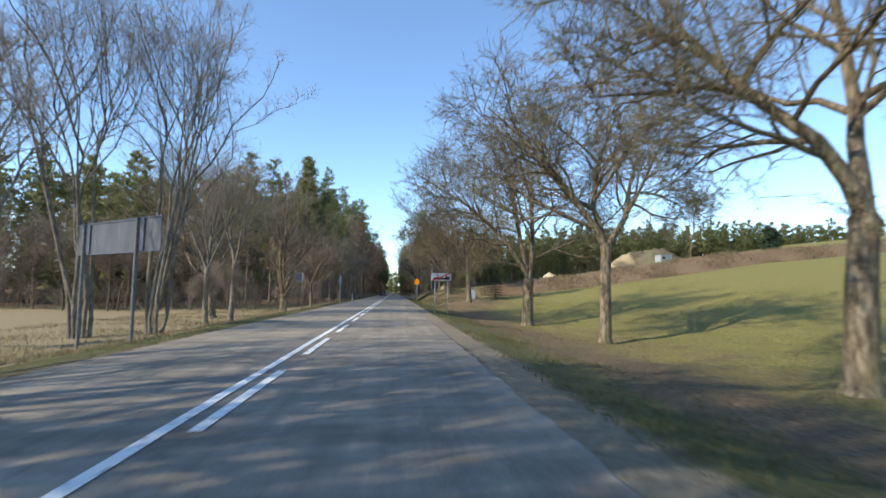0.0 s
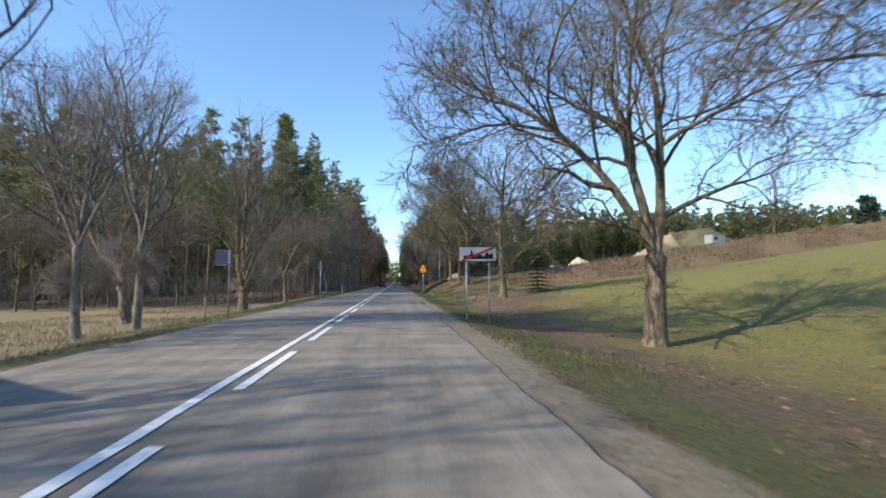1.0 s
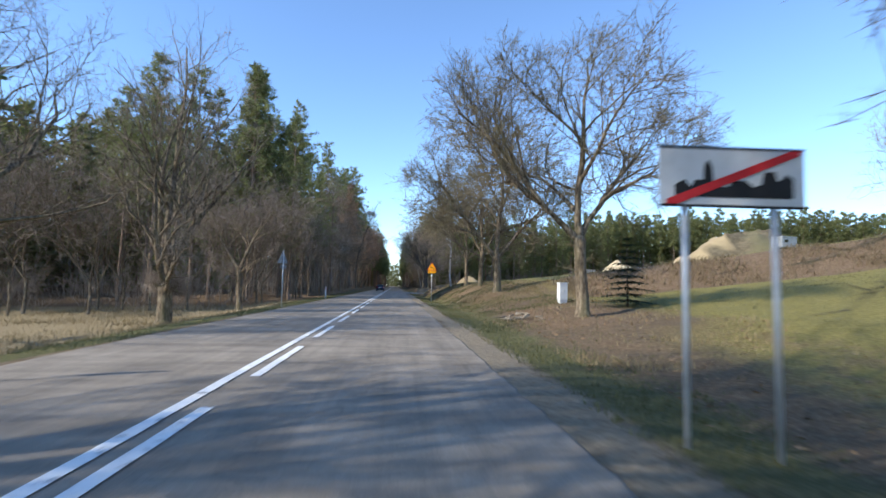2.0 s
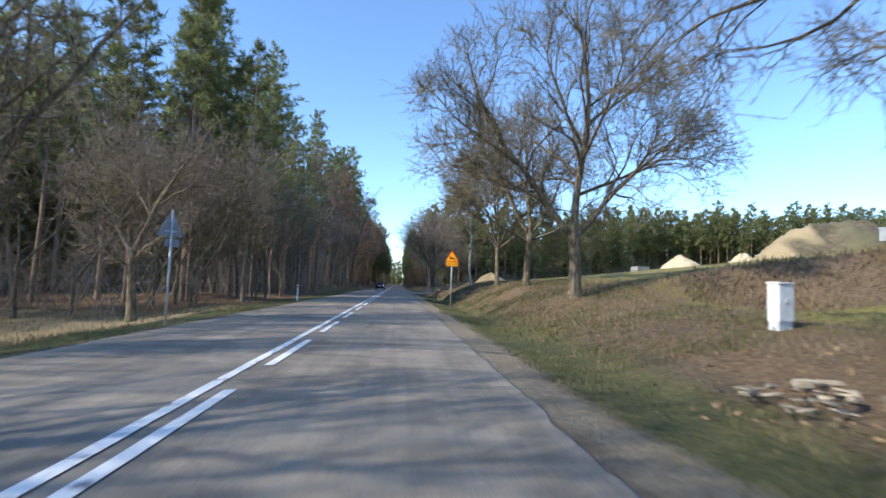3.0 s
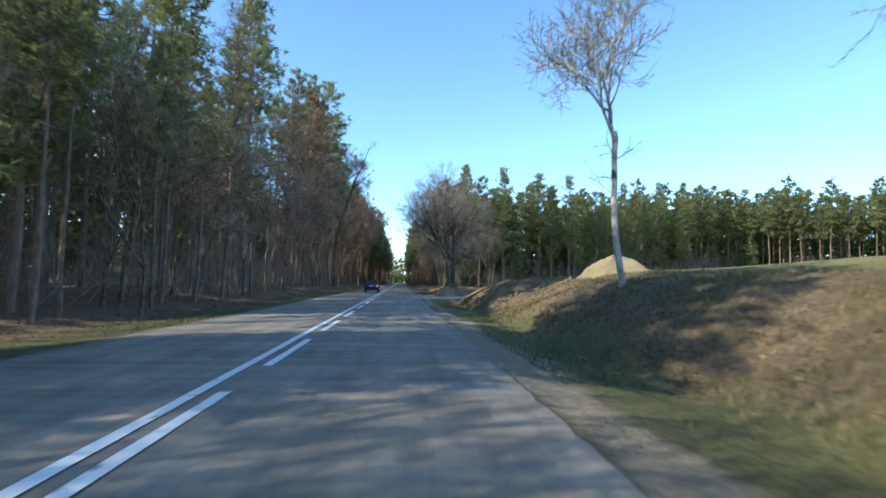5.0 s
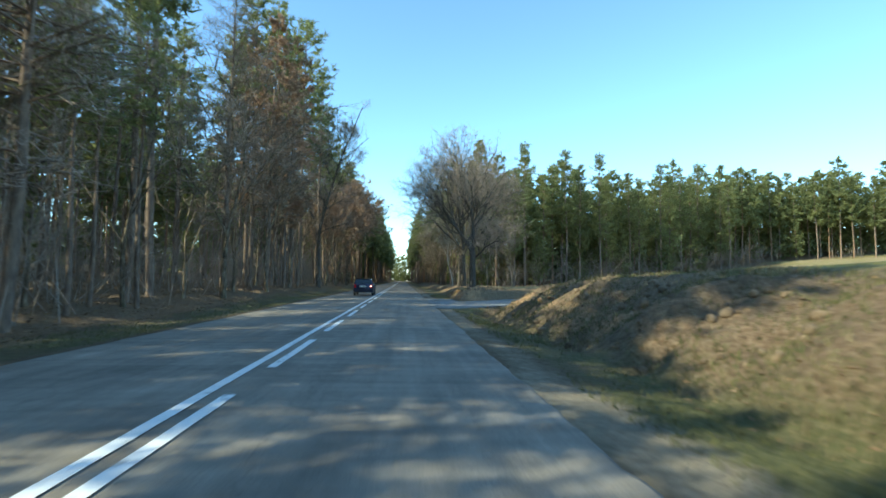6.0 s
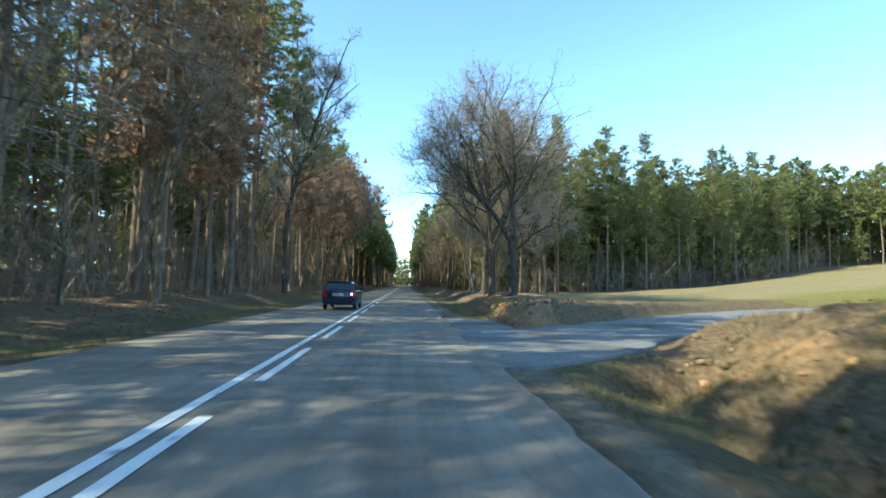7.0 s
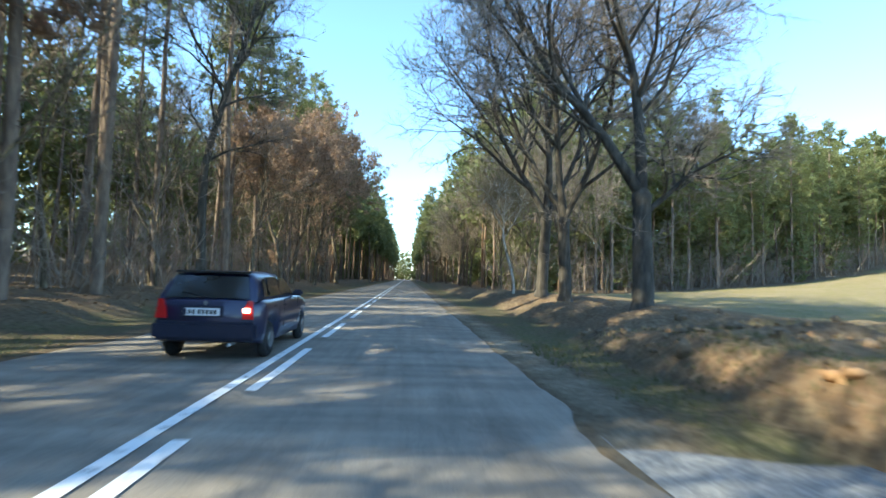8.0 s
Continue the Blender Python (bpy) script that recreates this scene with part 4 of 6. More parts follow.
plant("roadside_tree", verge_tree(23, 0.21, 3.1, (5.8, 6.2, 5.2), (
    (-1, 1, 178, 50, 6.5, .12, 0), (-1, 1, 80, 85, 7.5, .14, .01), (-1, 1, 10, 50, 6, .1, -.01), (-1, .85, 185, 25, 5.8, .08, .02), (-1, .9, 0, 20, 5.2, .08, .02),
    (1, .25, 270, 45, 5, .08, 0), (1, .3, 85, 40, 5.5, .08, -.03), (1, .4, 190, 50, 4.5, .07, 0), (1, .45, 10, 50, 4.5, .07, 0), (0, .35, 120, 40, 4, .07, 0))),
    7.15, 73.4, 0, 1, "leafless tree on the leaf-strewn bank", "tree", "trees along the verge")
plant("roadside_tree", verge_tree(25, 0.165, 2.7, (5.8, 4.1, 5.2), (
    (-1, 1, 175, 60, 7, .1, 0), (-1, 1, 185, 75, 7.5, .1, .01), (-1, 1, 60, 82, 7.5, .11, .01), (-1, 1, 10, 62, 6.5, .1, 0), (-1, .97, 0, 40, 5, .08, .02),
    (0, .3, 190, 35, 4.5, .06, 0), (3, .35, 350, 35, 4, .06, 0), (2, .3, 270, 50, 4.5, .07, 0), (2, .35, 90, 50, 4.5, .07, 0), (1, .4, 200, 55, 4, .06, 0))),
    7.0, 81.2, 0, 1, "slender leafless tree behind the animal warning sign", "tree", "trees along the verge")
BIRCH = bare_tree_meshes(31, H=9.3, r0=0.11, fork=4.6, limbs=5, spread=0.5, dens=(7, 6, 5), twig=0.55, bark=WHITE_BARK, sides=(8, 5, 3, 3, 3), spray=4)
young = plant("young_tree", BIRCH, 6.5, 90.8, 0.4, 1.0, "slim pale-barked young tree leaning on the bank", "tree", "trees along the verge")
young.rotation_euler = (0, radians(-9), 0)
OLD_NEAR = verge_tree(21, 0.3, 3.5, (8.2, 5.6, 6.6), (
    (-1, 1, 180, 58, 9, .17, .02), (-1, 1, 60, 82, 10, .18, .02), (-1, .8, 0, 44, 3.4, .1, .03), (1, .3, 20, 50, 5.5, .085, .02), (0, .3, 150, 60, 6, .085, .02),
    (0, .35, 200, 30, 5, .08, .02), (1, .4, 200, 55, 5, .07, 0), (1, .3, 270, 45, 5, .07, 0), (1, .35, 90, 45, 5, .07, 0), (2, .4, 60, 40, 3, .05, 0)), dens=(10, 7, 6), bark=DARK_BARK, twigs=TWIG_FAR)
OLD_FAR = verge_tree(22, 0.3, 3.6, (10.0, 8.0, 8.6), (
    (-1, 1, 180, 60, 11, .16, .03), (-1, 1, 60, 82, 13, .19, .02), (-1, 1, 0, 62, 10, .15, .03), (0, .15, 185, 30, 7, .1, .03), (1, .25, 180, 45, 7.5, .085, .02), (1, .3, 0, 45, 7, .085, .02),
    (1, .35, 270, 45, 7, .085, .02), (1, .4, 90, 45, 7, .085, .02), (0, .4, 200, 45, 6, .08, .02), (2, .35, 330, 40, 5.5, .08, .02), (1, .6, 150, 50, 5, .07, 0)), dens=(9, 6, 5), bark=DARK_BARK, twigs=TWIG_FAR)
for meshes, x, y, turn, size in ((OLD_NEAR, 6.35, 138.0, 0, 1.0), (OLD_FAR, 6.35, 148.6, 0, 1.0), (OLD_FAR, 6.3, 144.8, 2.6, 0.9)):
    plant("old_tree", meshes, x, y, turn, size, "tall old leafless tree with dark trunk beside the side road", "tree", "old trees by the junction")

plant("young_tree", BIRCH, 6.0, 153.4, 2.0, 0.75, "small pale-barked tree beside the old trees", "tree")

# left of the way: many-stemmed and tall vase-shaped trees at the meadow's edge
STEMS = bare_tree_meshes(41, H=20, r0=0.11, fork=7.5, limbs=5, spread=0.26, up=0.24, dens=(6, 5, 4), twig=0.7, bark=BIRCH_BARK, twigs=TWIG_FAR, stems=6, lean=0.065, climb=0.5, twig_r=0.007, sides=(7, 5, 3, 3, 3), spray=3,
                         dome=(13.0, 3.8, 9.0))
FAN = ((-1, 1, 60, 86, 13, .15, .02), (-1, 1, 180, 68, 11, .12, .03), (-1, 1, 0, 68, 11, .12, .03), (0, .1, 270, 62, 10, .1, .03), (0, .15, 90, 62, 10, .1, .03),
       (0, .3, 200, 60, 7, .08, .02), (0, .35, 20, 60, 7, .08, .02), (-1, .7, 170, 15, 1.8, .04, .03), (-1, .6, 10, 10, 1.8, .04, .03), (-1, .8, 80, 15, 1.6, .035, .03), (-1, .55, 200, 12, 1.5, .035, .03))
VASE = [bare_tree_meshes(42, r0=0.24, fork=4.4, dens=(9, 6, 5), twig=0.7, bark=BIRCH_BARK, twigs=TWIG_FAR, sides=(8, 6, 4, 3, 3), twig_r=0.007, spray=4, plan=FAN, dome=(9.6, 3.5, 6.4)),
        bare_tree_meshes(43, H=18, r0=0.42, fork=2.4, limbs=8, spread=0.55, up=0.2, dens=(11, 7, 6), twig=0.85, sides=(9, 6, 4, 3, 3), spray=5),
        bare_tree_meshes(45, r0=0.44, fork=1.9, dens=(10, 6, 4), twig=0.7, twigs=TWIG_FAR, sides=(9, 6, 4, 3, 3), twig_r=0.006, spray=4, dome=(11.2, 4.4, 8.6), plan=(
            (-1, 1, 60, 85, 17, .22, .02), (-1, 1, 180, 70, 15, .2, .03), (-1, 1, 0, 70, 15, .2, .03), (-1, .9, 270, 66, 13, .17, .03), (-1, .9, 90, 66, 13, .17, .03),
            (-1, .95, 135, 60, 11, .14, .04), (-1, .95, 320, 58, 11, .14, .04), (-1, 1, -90, 40, -7.5, .14, .02), (-1, .9, -65, 24, -6.5, .13, .02), (0, .3, -100, 45, -6.5, .1, .02), (0, .45, -60, 48, -6, .09, .01), (-1, .8, 10, 35, 5, .1, .06), (-1, .8, 190, 35, 5, .1, .06), (0, .35, 200, 60, 8, .09, .02), (0, .4, 20, 60, 8, .09, .02))),
        bare_tree_meshes(46, r0=0.2, fork=2.7, dens=(7, 6, 5), twig=0.6, twigs=TWIG_FAR, sides=(8, 6, 4, 3, 3), twig_r=0.006, spray=4, dome=(6.0, 3.0, 4.2), plan=(
            (-1, 1, 10, 66, 5.0, .13, .03), (-1, 1, 165, 48, 4.2, .11, .04), (-1, .8, 190, 22, 2.6, .06, .05), (-1, .9, -20, 35, 3.2, .08, .04), (0, .35, 150, 50, 3, .06, .03), (0, .45, -30, 45, 3, .06, .03),
            (1, .4, 60, 60, 3, .06, .03), (1, .5, 200, 30, 2.6, .05, .04)))]
for x, y, turn, size in ((-16.6, 28.8, 0.4, 1.0), (-13.2, 29.6, 2.6, 0.97)):
    plant("many_stemmed_tree", STEMS, x, y, turn, size, "clump of slim pale stems growing from one foot, leafless", "tree", "clumps at the meadow edge")
for kind, x, y, turn, size, lab in ((0, -14.3, 40.3, 0.2, 0.88, "tall leafless tree with pale lower branches at the meadow edge"),
                                    (0, -13.8, 44.6, 2.4, 1.02, "tall leafless tree with pale forked trunk at the meadow edge"),
                                    # unseen tree, added so that its branch shadows cross the road
                                    (1, -17.5, 51.0, 1.0, 0.95, "broad leafless tree added behind others to shade the road"),
                                    (2, -12.9, 60.6, 0, 1.0, "large leafless tree with short thick many-limbed trunk"),
                                    (3, -10.8, 67.2, 0, 1.0, "small leaning leafless tree beside the road sign"),
                                    # from here on: trees mostly out of view, placed by the shade they cast
                                    (0, -15.2, 15.4, 4.0, 0.95, "tall leafless tree by the verge"),
                                    (0, -18.0, 23.6, 1.0, 0.95, "tall leafless tree behind the billboard"),
                                    (1, -13.4, 3.4, 2.0, 0.95, "large leafless tree by the verge, its boughs over the road's edge"),
                                    (1, -13.0, -2.6, 5.0, 0.95, "large leafless tree by the verge"),
                                    (1, -12.2, -7.4, 3.0, 0.95, "large leafless tree by the verge")):
    plant("meadow_tree", VASE[kind], x, y, turn, size, lab, "tree", "trees at the meadow edge")

# woods: pines with leafless and russet trees at their edge
PINES = [conifer_meshes(51, 21, 0.17, 0.74, 2.7, 25, 5, 5, 14, 0.46, bw=0.09), conifer_meshes(52, 23, 0.19, 0.66, 2.7, 23, 5, 5, 14, 0.46, bw=0.09), conifer_meshes(53, 19, 0.15, 0.78, 2.6, 25, 5, 5, 14, 0.46, bw=0.09),
         conifer_meshes(54, 22, 0.16, 0.56, 2.6, 20, 5, 5, 14, 0.46, bw=0.09)]
PINES_TALL = [conifer_meshes(56, 25, 0.2, 0.42, 2.8, 15, 5, 5, 14, 0.46, dead=34, bw=0.1), conifer_meshes(57, 23, 0.17, 0.38, 2.7, 13, 5, 5, 14, 0.46, dead=34, bw=0.1)]
PINES_FAR = [conifer_meshes(61, 21, 0.16, 0.62, 3.3, 15, 5, 4, 8, 0.72, dead=2, sides=5), conifer_meshes(62, 22, 0.17, 0.55, 3.3, 13, 5, 4, 8, 0.72, dead=2, sides=5),
             conifer_meshes(63, 20, 0.15, 0.58, 3.2, 13, 5, 4, 8, 0.72, dead=2, sides=5)]
SHRUB = [bare_tree_meshes(71, H=9, r0=0.09, fork=1.6, limbs=5, spread=0.45, up=0.2, dens=(5, 4, 3), twig=0.8, twigs=TWIG_FAR, sides=(5, 3, 3, 3, 3), twig_r=0.012, spray=4, segs=(4, 5, 3, 2, 1)),
         bare_tree_meshes(72, H=13, r0=0.13, fork=3.5, limbs=5, spread=0.4, up=0.2, dens=(6, 4, 3), twig=0.9, twigs=TWIG_FAR, sides=(6, 4, 3, 3, 3), twig_r=0.012, spray=4, segs=(4, 5, 3, 2, 1))]
HAZE = bare_tree_meshes(73, H=14, r0=0.14, fork=2.6, limbs=6, spread=0.5, up=0.16, dens=(6, 5, 4), twig=0.9, twigs=TWIG_FAR, sides=(6, 4, 3, 3, 3), twig_r=0.012, spray=9, segs=(4, 5, 3, 2, 1))
OAK = bare_tree_meshes(81, H=15, r0=0.2, fork=4.0, limbs=6, spread=0.55, up=0.14, dens=(6, 5, 3), twig=0.7, twigs=TWIG_FAR, sides=(7, 5, 3, 3, 3), leaf=RUSSET, leaf_n=15000, leaf_size=0.1)
LARCH = [conifer_meshes(82, 21, 0.17, 0.7, 2.5, 26, 5, 6, 13, 0.3, needle=RUSSET), conifer_meshes(83, 18, 0.15, 0.72, 2.3, 24, 5, 6, 13, 0.3, needle=RUSSET)]
PINES_LOW = [conifer_meshes(64, 20, 0.12, 0.93, 2.9, 17, 4, 3, 5, 1.25, dead=0, sides=4), conifer_meshes(65, 17, 0.1, 0.95, 2.8, 16, 4, 3, 5, 1.2, dead=0, sides=4)]
BRUSH = [brush_meshes(101, 10), brush_meshes(102, 9, 4.0), brush_meshes(103, 11, 2.2)]
TALL_BRUSH = [brush_meshes(104, 7, 6.0, 0.42, 9), brush_meshes(105, 6, 7.5, 0.42, 9)]

CLEARINGS = ((88.5, 97.2), (99.6, 103.8), (111.6, 115.4), (127.2, 128.6))  # lanes kept free of pines, along the sun's path, to light road and bank
rng = np.random.default_rng(5)
near_pines, far_pines, low_pines, thickets = [], [], [], []
for row, x0 in enumerate((-10.8, -13.6, -17.0)):
    y = 78.6 + rng.uniform(0, 0.8)
    while y < 190:
        if y < 96 or rng.random() > (0.45 if 98 < y < 138 else 0.25) + 0.08 * row:
            near_pines.append((x0 + rng.uniform(-1.3, 1.3), y + rng.uniform(-0.9, 0.9)))
        y += (3.5, 3.8, 4.2)[row] * (0.75 if y < 90 else 1)
for x0 in (-20.5, -25.0):
    near_pines += [(x0 + rng.uniform(-1.5, 1.5), y + rng.uniform(-1.2, 1.2)) for y in np.concatenate([np.arange(103, 119, 4.6), np.arange(122, 185, 9.5)])]
for x0 in (-21.0, -25.0, -30.0):
    near_pines += [(x0 + rng.uniform(-1.5, 1.5), y + rng.uniform(-1, 1)) for y in np.arange(79, 97, 4.2)]
for row, x0 in enumerate((-32.0, -36.0, -41.0, -47.0, -54.0)):
    (far_pines if row < 2 else low_pines).extend([(x0 + rng.uniform(-1.8, 1.8), y + rng.uniform(-1.5, 1.5)) for y in np.arange(92, 220 if row < 4 else 150, 4.6)])
far_pines += [(x0 + rng.uniform(-0.5, 0.5), y + rng.uniform(-2, 2)) for x0 in (-8.3, 5.0) for y in np.arange(235, 430, 6.0)]
for x0 in (-10.8, -14.0, -18.0):
    (low_pines if x0 < -15 else far_pines).extend([(x0 + rng.uniform(-1, 1), y + rng.uniform(-2, 2)) for y in np.arange(191, 430, 5.5)])
for row in range(3):
    (low_pines if row else far_pines).extend([(x + rng.uniform(-1.5, 1.5), 77.5 + 4.2 * row + rng.uniform(-1.2, 1.2)) for x in np.arange(-130, -37, 4.4)])
    near_pines += [(x + rng.uniform(-1.3, 1.3), 79.0 + 4.2 * row + rng.uniform(-1.0, 1.2)) for x in np.arange(-36, -13, 4.2)]
low_pines += [(x + rng.uniform(-1, 1), 92 + rng.uniform(-1.5, 1.5)) for x in np.arange(-60, -19, 3.0)]
for row in range(5):
    for x in np.arange(9 + 2 * row, 215, 3.7 if row < 2 else 4.4):
        y = 166 + 0.55 * (min(x, 92) - 8) - 0.1 * max(x - 92, 0) + 4.5 * row
        (near_pines if row == 0 and x < 75 else far_pines if row < 2 else low_pines).append((x + rng.uniform(-1.2, 1.2), y + rng.uniform(-1.4, 1.4)))
low_pines += [(x + rng.uniform(-1, 1), 190 + 0.55 * (min(x, 92) - 8) + rng.uniform(-1, 1)) for x in np.arange(12, 130, 3.2)]
for x0 in (9.0, 13.0, 17.0):
    (low_pines if x0 > 12 else far_pines).extend([(x0 + rng.uniform(-1, 1), y + rng.uniform(-2, 2)) for y in np.arange(178, 430, 5.5)])
low_pines += [(x0 + rng.uniform(-1.5, 1.5), y + rng.uniform(-2, 2)) for x0 in (-24, -29, -34, -40) for y in np.arange(205, 345, 5.0 if x0 > -30 else 4.2)]
low_pines += [(x + rng.uniform(-1, 1), 468 + rng.uniform(-5, 5)) for x in np.arange(-30, 31, 1.6)]

near_pines = [p for p in near_pines if not (p[0] < -12 and p[1] > 146 and rng.random() < 0.65) and not (p[0] < 0 and any(a < p[1] - 0.42 * (p[0] + 1) < b for a, b in CLEARINGS))]


def wood_height(x, y):
    """How tall the left-hand woods stand at a place."""
    if y < 104:
        return 17.5 if x > -12.3 else 21.5 if y < 89 else 19.5
    return float(np.interp(y, (104, 112, 150, 156, 184, 190), (20, 24, 25, 20, 20, 26)))


for k, (x, y) in enumerate(near_pines[:290]):
    tall = x < 0 and y > 95
    size = rng.uniform(0.88, 1.07) * (wood_height(x, y) / ((25, 23)[k % 2] if tall else (21, 23, 19, 22)[k % 4]) if x < 0 else 1)
    plant("pine_tree", PINES_TALL[k % 2] if tall else PINES[k % 4], x, y, rng.uniform(0, 6.3), size, "tall slender pine with reddish trunk and ragged green crown", "tree", "pines of the woods")
far_pines += near_pines[290:]
for x, y in ((-10.2, 87.2), (-10.8, 89.3), (-10.1, 91.4), (-12.6, 90.2), (-10.6, 93.4), (-10.2, 98.4), (-10.8, 100.6), (-10.0, 102.4), (-12.0, 99.6), (-10.4, 108.6), (-10.9, 110.6), (-10.2, 112.4), (-13.0, 109.4), (-12.8, 111.8)):
    plant("pine_tree", PINES_TALL[int(y) % 2], x, y, x * y, rng.uniform(0.42, 0.5), "younger pine with thin trunk and small green crown", "tree", "pines of the woods")


def woods_stuff(name, spots, models, index, mat_smooth=False):
    """Joins the far trees' meshes of one kind into one object."""
    V, F, n, mat = [], [], 0, None
    for k, (x, y) in enumerate(spots):
        me = models[k % len(models)][index][1]
        mat = me.materials[0]
        v = np.empty(len(me.vertices) * 3, np.float32)
        me.vertices.foreach_get("co", v)
        f = np.empty(len(me.loops), np.int32)
        me.loops.foreach_get("vertex_index", f)
        a, s = (k * 2.399) % 6.283, 0.85 + 0.3 * ((k * 0.618) % 1)
        c, q = math.cos(a) * s, math.sin(a) * s
        v = v.reshape(-1, 3) @ np.array([[c, q, 0], [-q, c, 0], [0, 0, s]], np.float32)
        V.append(v + np.array([x, y, ground_at(x, y)], np.float32))
        F.append(f.reshape(-1, me.polygons[0].loop_total) + n)
        n += len(v)
    return mesh_of(name, np.concatenate(V), np.concatenate(F), mat, mat_smooth)


far_woods = tagged(new("far_woods"), "dense far pine woods behind the road and fields", "woods", kind="stuff")
for i, n in ((0, "trunks"), (2, "crowns")):
    tagged(part(n, woods_stuff(n, far_pines, PINES_FAR, i, i < 2), far_woods), kind="stuff")
young_woods = tagged(new("young_woods"), "young low-branched conifers filling the woods' depth", "woods", kind="stuff")
for i, n in ((0, "trunks"), (2, "crowns")):
    tagged(part(n, woods_stuff(n, low_pines, PINES_LOW, i, i < 2), young_woods), kind="stuff")
for k in range(300):
    if k < 170:
        thickets.append((-11.5 - 45 * rng.random() ** 1.3, rng.uniform(79, 200)))
    elif k < 230:
        thickets.append((rng.uniform(-100, -13), rng.uniform(75, 88)))
    else:
        x = 9 + 170 * rng.random() ** 1.2
        thickets.append((x, 165 + 0.55 * (min(x, 92) - 8) + rng.uniform(-1, 14)))
PINES_BUSH = [conifer_meshes(67, 7, 0.06, 0.95, 1.9, 12, 4, 3, 7, 0.7, dead=0, sides=4), conifer_meshes(68, 9.5, 0.08, 0.9, 2.0, 14, 4, 3, 9, 0.6, dead=0, sides=4)]
# the last two, deep in the woods, are added to shade the road
for x, y in ((-12.5, 94.9), (-15.5, 95.2), (-13.6, 96.9), (-17.5, 96.0), (-24.0, 120.2), (-27.5, 118.0)):
    plant("pine_tree", PINES_TALL[int(x) % 2], x, y, x * y, 0.95, "tall slender pine with reddish trunk and ragged green crown", "tree", "pines of the woods")
bushes = []
for k in range(10):
    x = 10 + 95 * (k + rng.random()) / 10
    bushes.append((x, 163.8 + 0.55 * (min(x, 92) - 8) + rng.uniform(-0.5, 5)))
edge_pines = tagged(new("edge_pines"), "young green pines along the sunlit edge of the woods", "woods", kind="stuff")
for i, n in ((0, "trunks"), (2, "crowns")):
    tagged(part(n, woods_stuff(n, bushes, PINES_BUSH, i, i < 2), edge_pines), kind="stuff")
saplings = []
for k in range(45):
    x = 9 + 95 * rng.random() ** 1.3
    saplings.append((x, 164.5 + 0.55 * (min(x, 92) - 8) + rng.uniform(0, 12)))
edge = np.random.default_rng(47)
for k in range(36):
    x = 10 + 80 * (k + edge.random()) / 36
    saplings.append((x, 163.6 + 0.55 * (min(x, 92) - 8) + edge.uniform(-0.5, 4)))
saplings += [(edge.uniform(-62, -13), edge.uniform(71.5, 76.5)) for k in range(70)]
saplings += [(-10.5 - 20 * rng.random() ** 1.5, rng.uniform(96, 190)) for k in range(80)]
sapling_growth = tagged(new("sapling_growth", woods_stuff("sapling_growth", saplings, TALL_BRUSH, 0)), "thin leafless saplings between the pine trunks", "undergrowth", kind="stuff")
undergrowth = tagged(new("undergrowth", woods_stuff("undergrowth", thickets, BRUSH, 0)), "tangled leafless undergrowth on the forest floor", "undergrowth", kind="stuff")

# leafless growth at the woods' edge
for k in range(30):
    y = 80 + k * 3.7 + rng.uniform(-1, 1) + (0 if not 86 < 80 + k * 3.7 < 95 else 10)
    x = -9.3 - rng.uniform(0, 3.5)
    plant("edge_tree", SHRUB[k % 2], x, y, rng.uniform(0, 6.3), rng.uniform(0.75, 1.15), "thin leafless tree at the woods' edge", "tree", "leafless trees at the woods' edge")
for k, (x, y) in enumerate(((-12.2, 76.8), (-13.6, 78.0))):
    plant("edge_tree", HAZE, x, y, 1.7 * k, 0.72 + 0.09 * (k % 4), "bushy leafless tree with brown twigs at the woods' edge", "tree", "leafless trees at the woods' edge")
for k in range(17):
    x = -16.0 - k * 2.8 + rng.uniform(-1, 1)
    plant("edge_tree", HAZE, x, 72.0 + rng.uniform(-2.5, 2), rng.uniform(0, 6.3), rng.uniform(0.65, 0.95), "bushy leafless tree with brown twigs at the woods' edge", "tree", "leafless trees at the woods' edge")
for k in range(20):
    x = 7.5 + rng.uniform(-0.8, 3)
    plant("edge_tree", SHRUB[k % 2], x, 164 + k * 5 + rng.uniform(-2, 2), rng.uniform(0, 6.3), rng.uniform(0.8, 1.25), "thin leafless tree at the woods' edge", "tree", "leafless trees at the woods' edge")
for k, (x, y, s) in enumerate(((-9.7, 128.8, 0.95), (-9.4, 133.0, 1.0), (-9.8, 137.2, 1.05), (-11.8, 131.0, 1.1))):
    plant("russet_conifer", LARCH[k % 2], x, y, x * y, s, "tall conifer with dry rust-brown needles at the woods' edge", "tree", "russet trees at the woods' edge")
for x, y, z in ((8.6, 157.5, 0.75), (11.5, 161.0, 0.85), (15.5, 163.5, 0.8), (7.6, 166.0, 0.8), (8.0, 176.0, 0.9), (-9.6, 81.0, 0.6), (-9.9, 84.6, 0.65), (-9.7, 88.4, 0.55), (-9.5, 96.2, 0.6), (-11.4, 75.5, 0.6), (-14.2, 76.5, 0.7),
                (-22.0, 69.5, 0.85), (-26.0, 67.5, 0.8), (-30.5, 69.0, 0.9), (-36.0, 68.0, 0.8), (-42.0, 69.0, 0.85)):
    plant("edge_tree", HAZE, x, y, x * y, z, "bushy leafless tree with brown twigs at the woods' edge", "tree", "leafless trees at the woods' edge")
